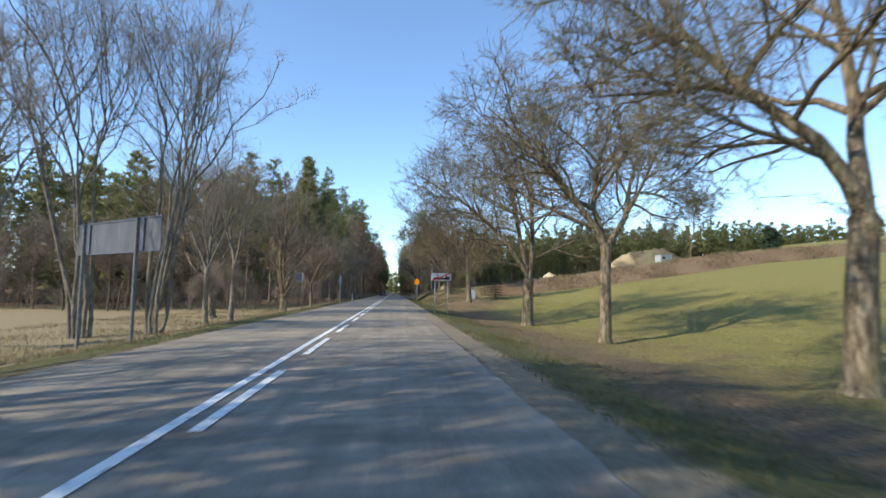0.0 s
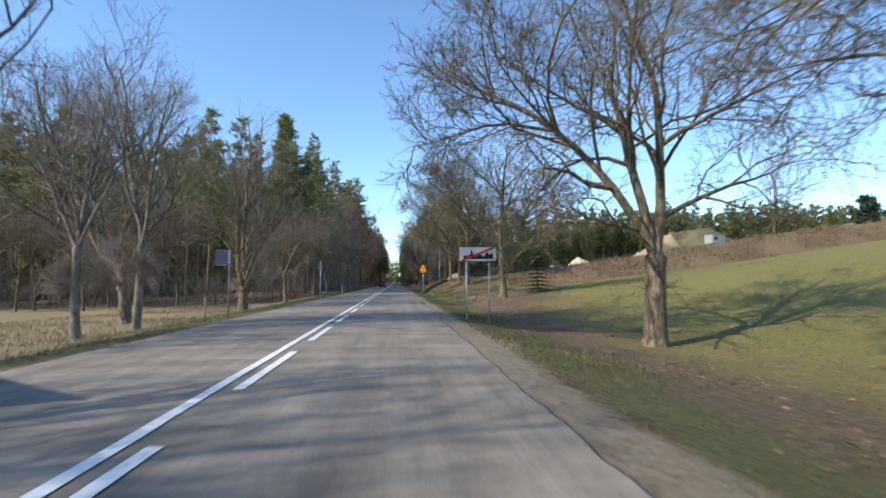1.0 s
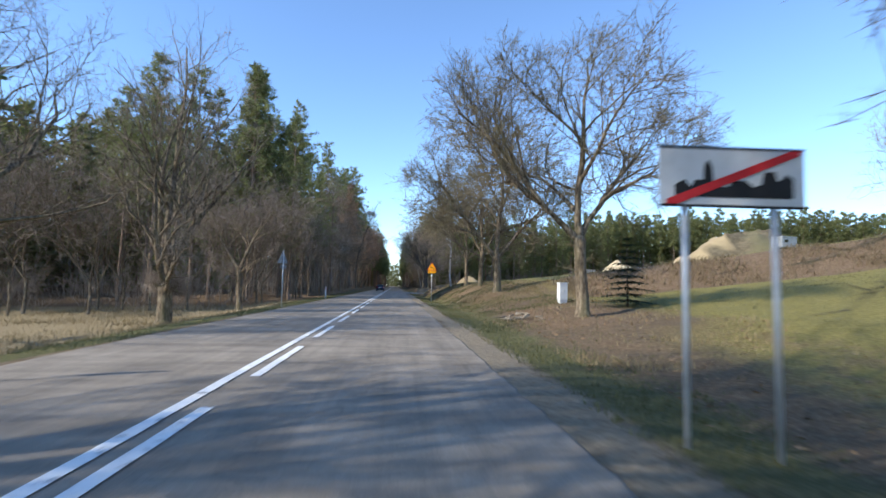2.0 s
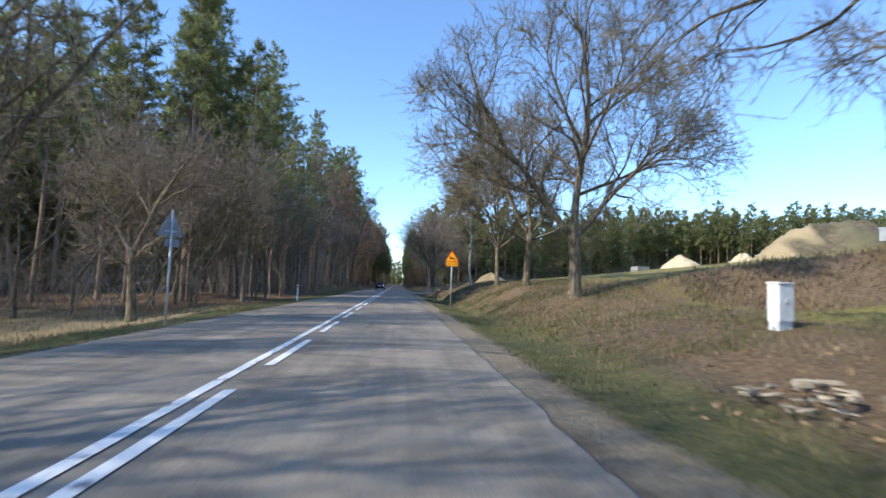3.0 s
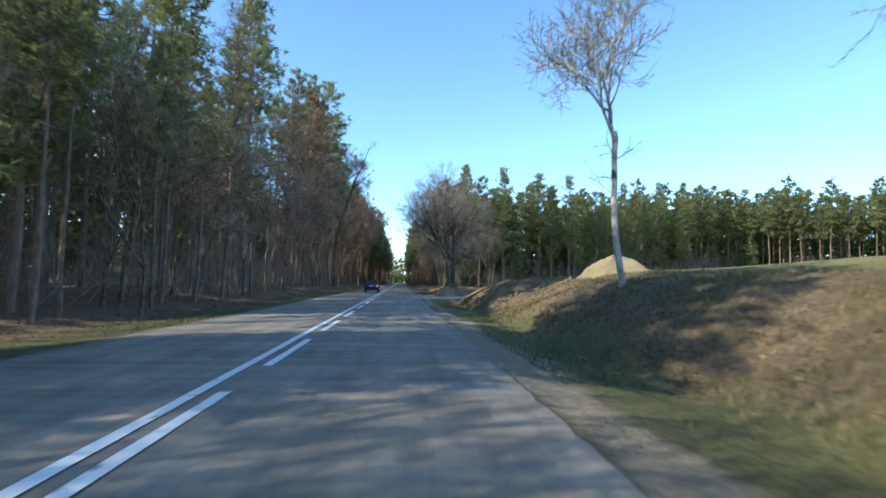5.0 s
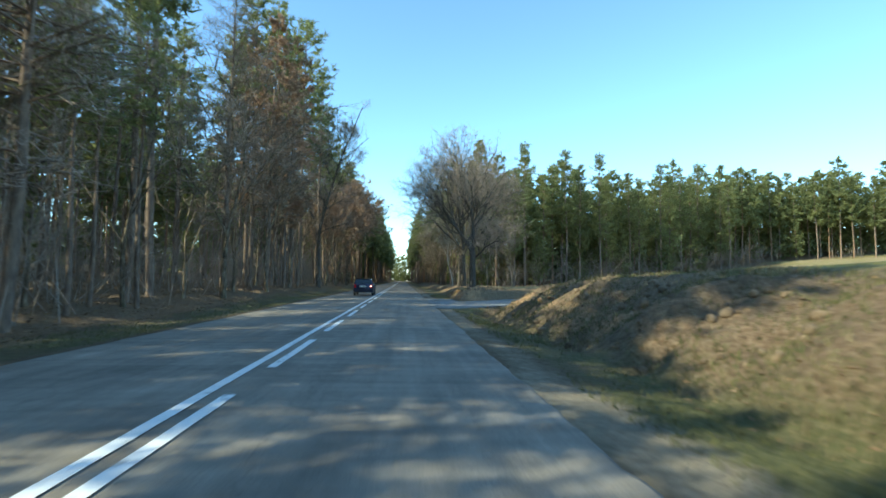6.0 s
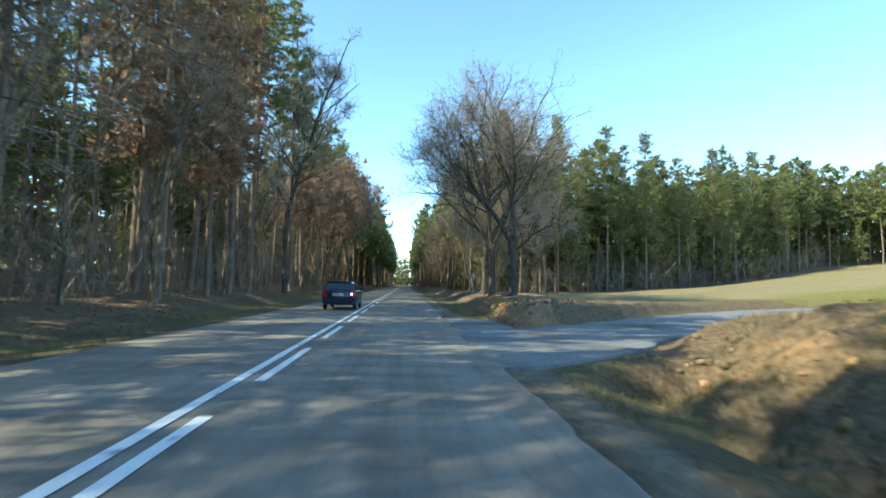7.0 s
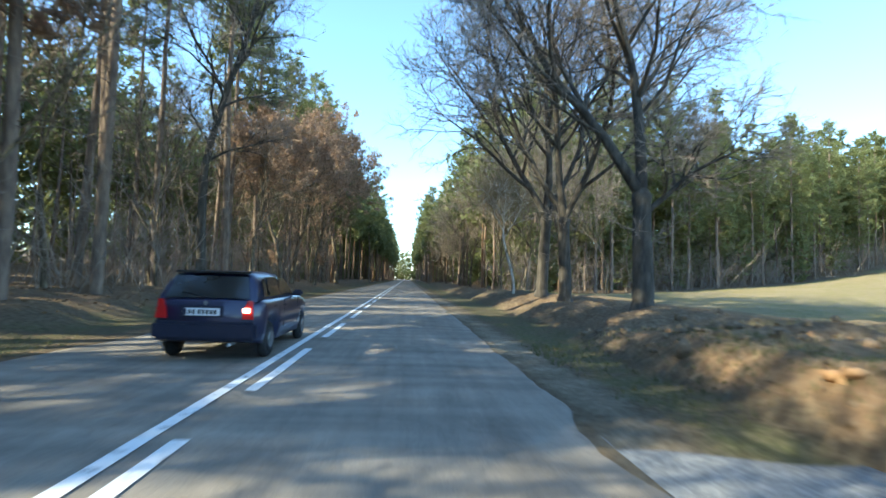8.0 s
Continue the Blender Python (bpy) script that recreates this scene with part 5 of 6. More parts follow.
for x, y, s in ((-9.4, 155.0, 0.72), (-9.0, 161.0, 0.82), (-9.6, 167.0, 0.92), (-9.0, 174.0, 1.05), (-9.4, 181.0, 1.15), (-9.0, 189.0, 1.25), (-11.5, 178.0, 1.2)):
    plant("russet_oak", OAK, x, y, x * y, s, "oak still holding its withered russet leaves", "tree", "russet trees at the woods' edge")
BARE_LARCH = conifer_meshes(84, 21, 0.2, 0.8, 4.2, 26, 5, 7, 7, 0.75, needle=TWIG_FAR, dead=10, droop=0.2, bw=0.018)
for x, y, s in ((-10.0, 121.0, 0.85), (-9.6, 105.0, 0.8)):
    plant("bare_larch", BARE_LARCH, x, y, x * y, s, "straight tall larch without needles at the woods' edge", "tree", "leafless trees at the woods' edge")

LEADER = bare_tree_meshes(86, r0=0.22, fork=5.0, dens=(8, 6, 5), twig=0.7, bark=DARK_BARK, twigs=TWIG_FAR, twig_r=0.008, spray=5, dome=(12.5, 4.4, 8.2), sides=(8, 6, 4, 3, 3), plan=[
    (-1, 1, 20, 84, 15.5, .18, .005)] + [(0, 0.06 + 0.055 * k, 137 * k, 28 + 2.2 * k, 5.2 - 0.16 * k, .07 - .002 * k, .03) for k in range(14)])
plant("edge_tree", LEADER, -9.0, 147.0, 0, 1.0, "tall straight leafless tree with fine twigs at the woods' edge", "tree", "leafless trees at the woods' edge")


def small_spruce():
    """A knee-to-head-high spruce: tiers of drooping needle boughs round a thin stem."""
    rng = np.random.default_rng(90)
    e = new("spruce")
    e.location = (10.4, 52.6, ground_at(10.4, 52.6))
    part("trunk", rod_mesh("trunk", (0, 0, -0.2), (0, 0, 3.3), 0.06, BARK, 8, 0.01), e)
    V, boughs = [], Tubes()
    for tier in range(11):
        f = tier / 10
        z = 0.35 + 2.75 * f
        for k in range(7):
            a = k * 0.9 + tier * 0.5 + rng.uniform(-0.2, 0.2)
            L = (1.25 * (1 - f) + 0.1) * rng.uniform(0.75, 1.15)
            d = np.array([math.cos(a), math.sin(a), -0.12])
            p = np.array([0, 0, z])
            boughs.add([p, p + d * L * 0.6, p + d * L + [0, 0, 0.1 * L]], [0.015, 0.01, 0.004], 3)
            for c in range(int(14 + 34 * (1 - f))):
                g = rng.uniform(0.12, 1)
                q = p + d * L * g
                side = unit(np.array([-d[1], d[0], 0]) * rng.choice([-1, 1]) * rng.uniform(0.4, 1) + d * rng.uniform(0.4, 1) + [0, 0, rng.uniform(-0.35, 0.25)])
                w = unit(np.cross(side, [0, 0, 1.0]))
                s = rng.uniform(0.22, 0.42) * (1.15 - 0.5 * g)
                V += [q - w * s * 0.16, q + w * s * 0.16, q + side * s]
    part("boughs", boughs.mesh("boughs", BARK), e)
    part("needles", mesh_of("needles", V, np.arange(len(V)).reshape(-1, 3), SPRUCE, False), e)
    return tagged(e, "small dark green spruce standing on the meadow", "tree")


small_spruce()
plant("meadow_bush", conifer_meshes(91, 3.6, 0.1, 0.97, 1.7, 12, 7, 4, 12, 0.45, needle=SPRUCE, dead=0, droop=0.2), 56.5, 71.8, 0, 1.0, "dark green cone-shaped conifer on the far meadow bank", "tree")
plant("meadow_tree", HAZE, 41.3, 67.8, 1.0, 0.72, "small rounded leafless tree on the far meadow bank", "tree")

# ---- road signs, posts and roadside things, right of the way ----


def end_of_town_sign():
    e = new("end_of_town_sign")
    e.location = (3.1, 34.9, 0)
    e.rotation_euler = (0, 0, radians(-3))
    for x in (-0.43, 0.43):
        part("post", rod_mesh("post", (x, 0.03, -0.5), (x, 0.03, 2.62), 0.03, STEEL), e)
    panel = part("panel", box_mesh("panel", (1.38, 0.02, 0.57), (0, -0.02, 2.36), GREY_WHITE, 0.006), e)
    part("border", plate_mesh("border", [(-0.69, 2.075), (0.69, 2.075), (0.69, 2.1), (-0.69, 2.1)], -0.034, -0.03, BLACK), panel)
    part("border", plate_mesh("border", [(-0.69, 2.62), (0.69, 2.62), (0.69, 2.645), (-0.69, 2.645)], -0.034, -0.03, BLACK), panel)
    skyline = [(-0.55, 2.17), (0.57, 2.17), (0.57, 2.36), (0.5, 2.4), (0.46, 2.34), (0.42, 2.34), (0.4, 2.42), (0.3, 2.42), (0.27, 2.3), (0.2, 2.27), (0.12, 2.33),
               (0.0, 2.33), (-0.04, 2.27), (-0.18, 2.27), (-0.2, 2.46), (-0.235, 2.52), (-0.27, 2.46), (-0.28, 2.33), (-0.36, 2.33), (-0.4, 2.26), (-0.46, 2.33), (-0.55, 2.28)]
    part("skyline", plate_mesh("skyline", skyline, -0.036, -0.031, BLACK), panel, "black skyline shape")
    part("red_bar", plate_mesh("red_bar", [(-0.63, 2.1), (-0.53, 2.1), (0.64, 2.58), (0.64, 2.62), (0.55, 2.62), (-0.63, 2.145)], -0.042, -0.037, RED), panel, "red diagonal bar")
    for x in (-0.43, 0.43):
        part("clamp", box_mesh("clamp", (0.1, 0.05, 0.04), (x, 0.015, 2.5), STEEL, 0.004), e)
        part("clamp", box_mesh("clamp", (0.1, 0.05, 0.04), (x, 0.015, 2.22), STEEL, 0.004), e)
    return tagged(e, "white end-of-town sign with red diagonal bar on two grey posts", "road sign")


end_of_town_sign()


def triangle(w, h, z, r=0.05):
    """A rounded triangle, point up, with its base at z."""
    pts = []
    for cx, cz, a0 in ((-w / 2 + r * 1.5, z + r, 150), (0, z + h - 2 * r, 30), (w / 2 - r * 1.5, z + r, -90)):
        pts.append([(cx + r * math.cos(radians(a)), cz + r * math.sin(radians(a))) for a in (a0 + 0, a0 + 40, a0 + 80, a0 + 120)])
    return [p for corner in (pts[0], pts[2], pts[1]) for p in (corner if corner is not pts[1] else corner)]


def warning_sign():
    e = new("animal_warning_sign")
    e.location = (3.17, 75.8, 0)
    e.rotation_euler = (0, 0, radians(-2))
    part("post", rod_mesh("post", (0, 0.035, -0.5), (0, 0.035, 3.3), 0.03, STEEL), e)
    red = part("border", plate_mesh("border", triangle(0.86, 0.74, 2.68, 0.05), -0.012, 0.004, RED), e, "red border plate")
    part("face", plate_mesh("face", triangle(0.73, 0.62, 2.725, 0.04), -0.018, -0.013, AMBER), red, "orange-yellow face")
    part("mark", plate_mesh("mark", [(-0.14, 3.0), (-0.1, 3.03), (-0.05, 2.97), (0.13, 2.93), (0.24, 2.78), (0.21, 2.78), (0.12, 2.86), (-0.08, 2.88), (-0.16, 2.86), (-0.12, 2.91)],
                            -0.023, -0.019, BLACK), red, "plain dark slanting mark")
    lower = part("lower_plate", box_mesh("lower_plate", (0.72, 0.014, 0.235), (0, -0.004, 2.552), AMBER, 0.004), e, "orange-yellow plate below")
    for x in (-0.29, 0.29):
        part("arrow_bar", plate_mesh("arrow_bar", [(x - 0.013, 2.47), (x + 0.013, 2.47), (x + 0.013, 2.59), (x + 0.028, 2.59), (x, 2.64), (x - 0.028, 2.59), (x - 0.013, 2.59)], -0.017, -0.0115, BLACK), lower)
    for i, w in enumerate((0.07, 0.07, 0.09, 0.12)):
        x = (-0.2, -0.1, 0.02, 0.16)[i]
        part("lettering_bar", box_mesh("lettering_bar", (w * 0.8, 0.004, 0.06), (x, -0.0145, 2.545), LETTER, 0), lower)
    part("clamp", box_mesh("clamp", (0.1, 0.05, 0.04), (0, 0.02, 2.85), STEEL, 0.004), e)
    part("clamp", box_mesh("clamp", (0.1, 0.05, 0.04), (0, 0.02, 2.5), STEEL, 0.004), e)
    return tagged(e, "orange triangular warning sign with lower plate on a grey post", "road sign")


warning_sign()


def service_cabinet():
    z = ground_at(8.58, 56.0)
    e = new("service_cabinet")
    e.location = (8.52, 56.0, z - 0.02)
    e.rotation_euler = (0, 0, radians(14))
    part("plinth", box_mesh("plinth", (0.43, 0.24, 0.3), (0, 0, 0.05), GREY_WHITE, 0.01), e)
    part("body", box_mesh("body", (0.46, 0.27, 0.84), (0, 0, 0.6), WHITE, 0.012), e)
    part("roof", box_mesh("roof", (0.5, 0.32, 0.05), (0, -0.005, 1.04), WHITE, 0.015), e)
    for x in (-0.113, 0.113):
        d = part("door", box_mesh("door", (0.215, 0.014, 0.78), (x, -0.141, 0.6), WHITE, 0.005), e)
        part("handle", box_mesh("handle", (0.02, 0.02, 0.1), (x * 0.25, -0.155, 0.65), GREY_WHITE, 0.004), d)
    return tagged(e, "white plastic roadside service cabinet standing on the bank", "cabinet")


service_cabinet()


def heap_mesh(name, x0, y0, rx, ry, h, mat, seed):
    """A tipped heap lying on the ground: slopes with a rounded, uneven top and gullies."""
    n, k = 64, 22
    rng = np.random.default_rng(int(seed * 10))
    V, F = [(x0, y0, ground_at(x0, y0) + h)], []
    for j in range(1, k + 1):
        f = j / k
        for i in range(n):
            a = 2 * math.pi * i / n
            w = 1 + 0.12 * math.sin(2 * a + seed) + 0.07 * math.sin(5 * a + 2 * seed) + 0.03 * math.sin(11 * a + seed * f)
            z = h * (min(1.5 * (1 - f ** 1.2), 1.0 - 0.15 * f) if h > 3 else 1 - f ** 1.3) * (1 + 0.1 * math.sin(3 * a + seed + 4 * f)) + h * 0.05 * math.sin(7 * a + 9 * f + seed) * math.sin(math.pi * f)
            x, y = x0 + rx * f * w * math.cos(a), y0 + ry * f * w * math.sin(a)
            V.append((x, y, ground_at(x, y) + z - 0.08 * f + h * 0.035 * rng.normal() * (1 - f * f)))
    tri = [(0, 1 + i, 1 + (i + 1) % n) for i in range(n)]
    quads = [(1 + (j - 1) * n + i, 1 + j * n + i, 1 + j * n + (i + 1) % n, 1 + (j - 1) * n + (i + 1) % n) for j in range(1, k) for i in range(n)]
    me = bpy.data.meshes.new(name)
    me.from_pydata(V, [], tri + quads)
    me.polygons.foreach_set("use_smooth", np.ones(len(me.polygons), bool))
    me.materials.append(mat)
    return me


for x, y, rx, ry, h, mat, lab in ((29.9, 97.4, 2.3, 2.3, 1.45, SAND, "pale sand heap on the far edge of the plateau"),
                                  (48.6, 113.6, 4.0, 3.3, 3.0, SAND, "pale sand heap beside the large soil mound"),
                                  (51.8, 102.8, 9.2, 6.8, 3.7, SOIL, "large brown soil mound with sandy dug face"),
                                  (9.7, 98.8, 1.9, 1.7, 0.9, DUG_SAND, "pale brown earth heap on the roadside bank")):
    heap = heap_mesh("mound", x, y, rx, ry, h, mat, x)
    if mat is SOIL:
        dug = heap.attributes.new("dug", "FLOAT", "POINT")
        for v in heap.vertices:
            a = math.degrees(math.atan2(v.co.y - y, v.co.x - x)) % 360
            dug.data[v.index].value = max(0.0, 1 - abs(a - 172 + 14 * math.sin(0.9 * v.co.z + v.co.x)) / 55)
    tagged(new("mound", heap), lab, "heap", "heaps of earth and sand")


def site_trailer(x, y, turn):
    """A small site trailer: box body with roof, window, door, drawbar and two wheels."""
    e = new("site_trailer")
    e.location = (x, y, ground_at(x, y))
    e.rotation_euler = (0, 0, turn)
    e.scale = (0.8, 0.8, 0.8)
    body = part("body", box_mesh("body", (3.4, 2.0, 1.75), (0, 0, 1.35), TRAILER_GREY, 0.05), e)
    part("roof", box_mesh("roof", (3.5, 2.1, 0.1), (0, 0, 2.26), STEEL, 0.03), e)
    part("window", box_mesh("window", (0.8, 0.03, 0.55), (-0.8, -1.005, 1.55), GLASS_DARK, 0.01), body)
    part("door", box_mesh("door", (0.75, 0.03, 1.5), (0.8, -1.008, 1.3), TRAILER_GREY, 0.01), body)
    for s in (-1, 1):
        part("wheel", rod_mesh("wheel", (0, s * 0.8, 0.32), (0, s * 0.98, 0.32), 0.33, RUBBER, 16), e)
    part("drawbar", rod_mesh("drawbar", (1.6, 0, 0.5), (2.6, 0, 0.42), 0.05, POST_STEEL, 8), e)
    part("jockey_leg", rod_mesh("jockey_leg", (2.5, 0, -0.1), (2.5, 0, 0.45), 0.04, POST_STEEL, 8), e)
    return tagged(e, "small pale grey site trailer standing beside the soil mound", "trailer")


site_trailer(51.5, 93.8, 0.25)


def slab_stack(x, y):
    """A low stack of concrete slabs, slightly out of line, on two timber bearers."""
    rng = np.random.default_rng(29)
    e = new("slab_stack")
    e.location = (x, y, ground_at(x, y))
    e.rotation_euler = (0, 0, 0.3)
    for dx in (-0.55, 0.55):
        part("bearer", box_mesh("bearer", (0.12, 1.1, 0.14), (dx, 0, 0.04), WOOD, 0.01), e)
    for k in range(4):
        turn = Matrix.Rotation(rng.uniform(-0.06, 0.06), 4, "Z")
        part("slab", box_mesh("slab", (1.7 - 0.1 * (k == 3), 1.1, 0.15), (rng.uniform(-0.06, 0.06), rng.uniform(-0.05, 0.05), 0.19 + 0.16 * k), CONCRETE, 0.015, turn), e)
    return tagged(e, "low stack of pale concrete slabs on the plateau", "slabs")


slab_stack(27.2, 100.8)


def litter_pile():
    """Split wood and broken boughs thrown on the verge."""
    rng = np.random.default_rng(17)
    e = new("brushwood_pile")
    x, y = 5.3, 51.2
    e.location = (x, y, ground_at(x, y))
    for k in range(46):
        a, r = rng.uniform(0, 6.3), 1.15 * rng.random() ** 0.8
        p = Vector((r * math.cos(a), r * math.sin(a), 0.03 + 0.3 * max(0, 1 - r) * rng.random()))
        b = rng.uniform(0, 6.3)
        d = Vector((math.cos(b), math.sin(b), rng.uniform(-0.1, 0.35))) * rng.uniform(0.1, 0.42)
        part("stick", rod_mesh("stick", p, p + d, rng.uniform(0.012, 0.045), PALE_WOOD if k % 3 == 0 else WOOD, 6, 0.01), e)
    for k in range(6):
        a, r = rng.uniform(0, 6.3), 0.6 * rng.random()
        turn = Matrix.Rotation(rng.uniform(0, 6.3), 4, "Z") @ Matrix.Rotation(rng.uniform(-0.5, 0.5), 4, "X")
        size = (rng.uniform(0.18, 0.34), rng.uniform(0.06, 0.12), rng.uniform(0.05, 0.1))
        part("split_log", box_mesh("split_log", size, (r * math.cos(a), r * math.sin(a), 0.08 + 0.25 * max(0, 0.8 - r)), PALE_WOOD, 0.02, turn), e)
    return tagged(e, "scattered pile of pale broken branches on the bank's foot", "brushwood")


litter_pile()



def culvert():
    """A concrete pipe end with its low head wall, where the ditch passes under the side road."""
    x, y = 5.1, 117.6
    z = ground_at(x, y - 0.8) - 0.1
    e = new("culvert")
    e.location = (x, y, z)
    e.rotation_euler = (0, 0, radians(8))
    for s in (-1, 1):
        part("wing_wall", box_mesh("wing_wall", (0.22, 0.18, 0.5), (s * 0.4, 0, 0.08), CONCRETE, 0.02), e)
    part("cap_slab", box_mesh("cap_slab", (1.0, 0.22, 0.1), (0, 0, 0.36), CONCRETE, 0.02, Matrix.Rotation(0.05, 4, "Y")), e)
    t = Tubes()
    ang = np.linspace(0, 2 * math.pi, 25)
    t.add([(0.27 * math.cos(a), -0.05, 0.08 + 0.27 * math.sin(a)) for a in ang], [0.06] * 25, 8)
    part("pipe_rim", t.mesh("pipe_rim", CONCRETE), e)
    rng = np.random.default_rng(77)
    for k in range(12):
        turn = Matrix.Rotation(rng.uniform(0, 6.3), 4, "Z") @ Matrix.Rotation(rng.uniform(-0.4, 0.4), 4, "X")
        at = (rng.uniform(-0.75, 0.75), rng.uniform(0.0, 0.35), rng.uniform(0.34, 0.48))
        part("rubble_stone", box_mesh("rubble_stone", (rng.uniform(0.12, 0.3), rng.uniform(0.1, 0.22), rng.uniform(0.08, 0.16)), at, CONCRETE, 0.025, turn), e)
    # capped black rod: the shade inside the pipe is put in as colour
    part("pipe", rod_mesh("pipe", (0, -0.02, 0.08), (0, 0.6, 0.08), 0.26, BLACK, 24), e, "solid black plug for the shade inside the pipe")
    return tagged(e, "weathered concrete culvert end in the ditch by the side road", "culvert")


culvert()

# ---- roadside things, left of the way ----


def delineator():
    e = new("delineator_post")
    e.location = (-6.62, 79.8, ground_at(-6.62, 79.8))
    part("post", box_mesh("post", (0.12, 0.05, 1.15), (0, 0, 0.5), WHITE, 0.012), e)
    part("red_band", box_mesh("red_band", (0.124, 0.054, 0.075), (0, 0, 0.94), RED, 0.004), e, "slanted red reflector band")
    part("cap", box_mesh("cap", (0.11, 0.045, 0.03), (0, 0, 1.085), GREY_WHITE, 0.008), e)
    return tagged(e, "white plastic delineator post with red band at the road's edge", "delineator post")


delineator()


def sign_back_triangle():
    e = new("warning_sign_back")
    e.location = (-6.45, 60.2, 0)
    e.rotation_euler = (0, 0, radians(56))
    part("post", rod_mesh("post", (0, -0.04, -0.6), (0, -0.04, 3.15), 0.032, STEEL), e)
    tri = part("plate", plate_mesh("plate", triangle(0.8, 0.74, 2.4, 0.05), 0.0, 0.012, SIGN_BACK), e, "plain grey back of a triangular plate")
    for z in (2.55, 2.85):
        part("brace", box_mesh("brace", (0.36 if z < 2.7 else 0.16, 0.02, 0.04), (0, -0.012, z), STEEL, 0.004), tri)
    part("lower_plate", box_mesh("lower_plate", (0.42, 0.012, 0.22), (0.06, 0.006, 2.22), SIGN_BACK, 0.004), e)
    return tagged(e, "grey back of a triangular road sign on a steel post", "road sign")


sign_back_triangle()


def town_sign_back():
    e = new("town_sign_back")
    e.location = (-6.55, 36.7, 0)
    e.rotation_euler = (0, 0, radians(12))
    part("post", rod_mesh("post", (0, -0.04, -0.7), (0, -0.04, 2.62), 0.025, POST_STEEL), e)
    panel = part("panel", box_mesh("panel", (0.6, 0.016, 0.56), (-0.22, 0.0, 2.28), DARK_BACK, 0.005), e, "dark back of a rectangular plate")
    part("rim", box_mesh("rim", (0.6, 0.03, 0.025), (-0.22, -0.005, 2.565), SIGN_BACK, 0.004), panel)
    part("rim", box_mesh("rim", (0.6, 0.03, 0.025), (-0.22, -0.005, 1.995), SIGN_BACK, 0.004), panel)
    part("bracket", box_mesh("bracket", (0.1, 0.05, 0.5), (0, -0.03, 2.3), STEEL, 0.004), e)
    return tagged(e, "dark back of a rectangular road sign on a thin post", "road sign")


town_sign_back()
stake = new("wooden_stake", rod_mesh("wooden_stake", (0, 0, -0.3), (0.03, 0, 0.95), 0.045, WOOD, 8, 0.035))
stake.location = (-8.1, 38.5, ground_at(-8.1, 38.5))
tagged(stake, "short weathered wooden stake in the dry meadow", "stake")


def billboard():
    """The back of a large board: sheet, rim and two tall posts."""
    a, b = Vector((-13.25, 23.05, 0)), Vector((-9.9, 20.55, 0))
    e = new("billboard")
    mid = (a + b) / 2
    e.location = (mid.x, mid.y, 0)
    e.rotation_euler = (0, 0, math.atan2(b.y - a.y, b.x - a.x))
    L = (b - a).length / 2
    for x in (-L, L):
        part("post", box_mesh("post", (0.1, 0.12, 5.3), (x, -0.1, 1.45), POST_STEEL, 0.01), e)
        part("dark_strip", box_mesh("dark_strip", (0.3, 0.05, 1.25), (x + 0.22, -0.03, 3.42), DARK_BACK, 0.01), e, "dark strip beside the post")
    for i in range(4):
        x = -L - 0.75 + (2 * L + 2.2) * (i + 0.5) / 4
        part("sheet", box_mesh("sheet", ((2 * L + 2.2) / 4 - 0.006, 0.025, 1.26), (x, 0.02, 3.42), BOARD_BACK, 0.004), e)
    for z in (2.78, 4.07):
        part("rim", box_mesh("rim", (2 * L + 2.3, 0.06, 0.06), (0.35, 0, z), DARK_BACK, 0.01), e)
    return tagged(e, "weathered grey back of a billboard on two posts", "billboard")


billboard()

# ---- the car that goes ahead in the left lane ----


def loft(rows, mat, name, close=True):
    """Skins a row of equal cross-sections."""
    V = [p for r in rows for p in r]
    k = len(rows[0])
    F = [(i * k + j, i * k + (j + 1) % k, (i + 1) * k + (j + 1) % k, (i + 1) * k + j) for i in range(len(rows) - 1) for j in range(k)]
    me = bpy.data.meshes.new(name)
    me.from_pydata(V, [], F + [tuple(range(k))[::-1], tuple((len(rows) - 1) * k + j for j in range(k))])
    bm = bmesh.new()
    bm.from_mesh(me)
    bmesh.ops.recalc_face_normals(bm, faces=bm.faces)
    bm.to_mesh(me)
    bm.free()
    me.polygons.foreach_set("use_smooth", np.ones(len(me.polygons), bool))
    me.materials.append(mat)
    return me


def quad_plate(name, pts, thick, mat):
    """A thin plate through four or more corners, raised along its normal."""
    bm = bmesh.new()
    vs = [bm.verts.new(p) for p in pts]
    f = bm.faces.new(vs)
    f.normal_update()
    n = f.normal.copy() * thick
    r = bmesh.ops.extrude_face_region(bm, geom=[f])
    bmesh.ops.translate(bm, vec=n, verts=[v for v in r["geom"] if isinstance(v, bmesh.types.BMVert)])
    bmesh.ops.recalc_face_normals(bm, faces=bm.faces)
    return bm_mesh(name, bm, mat)


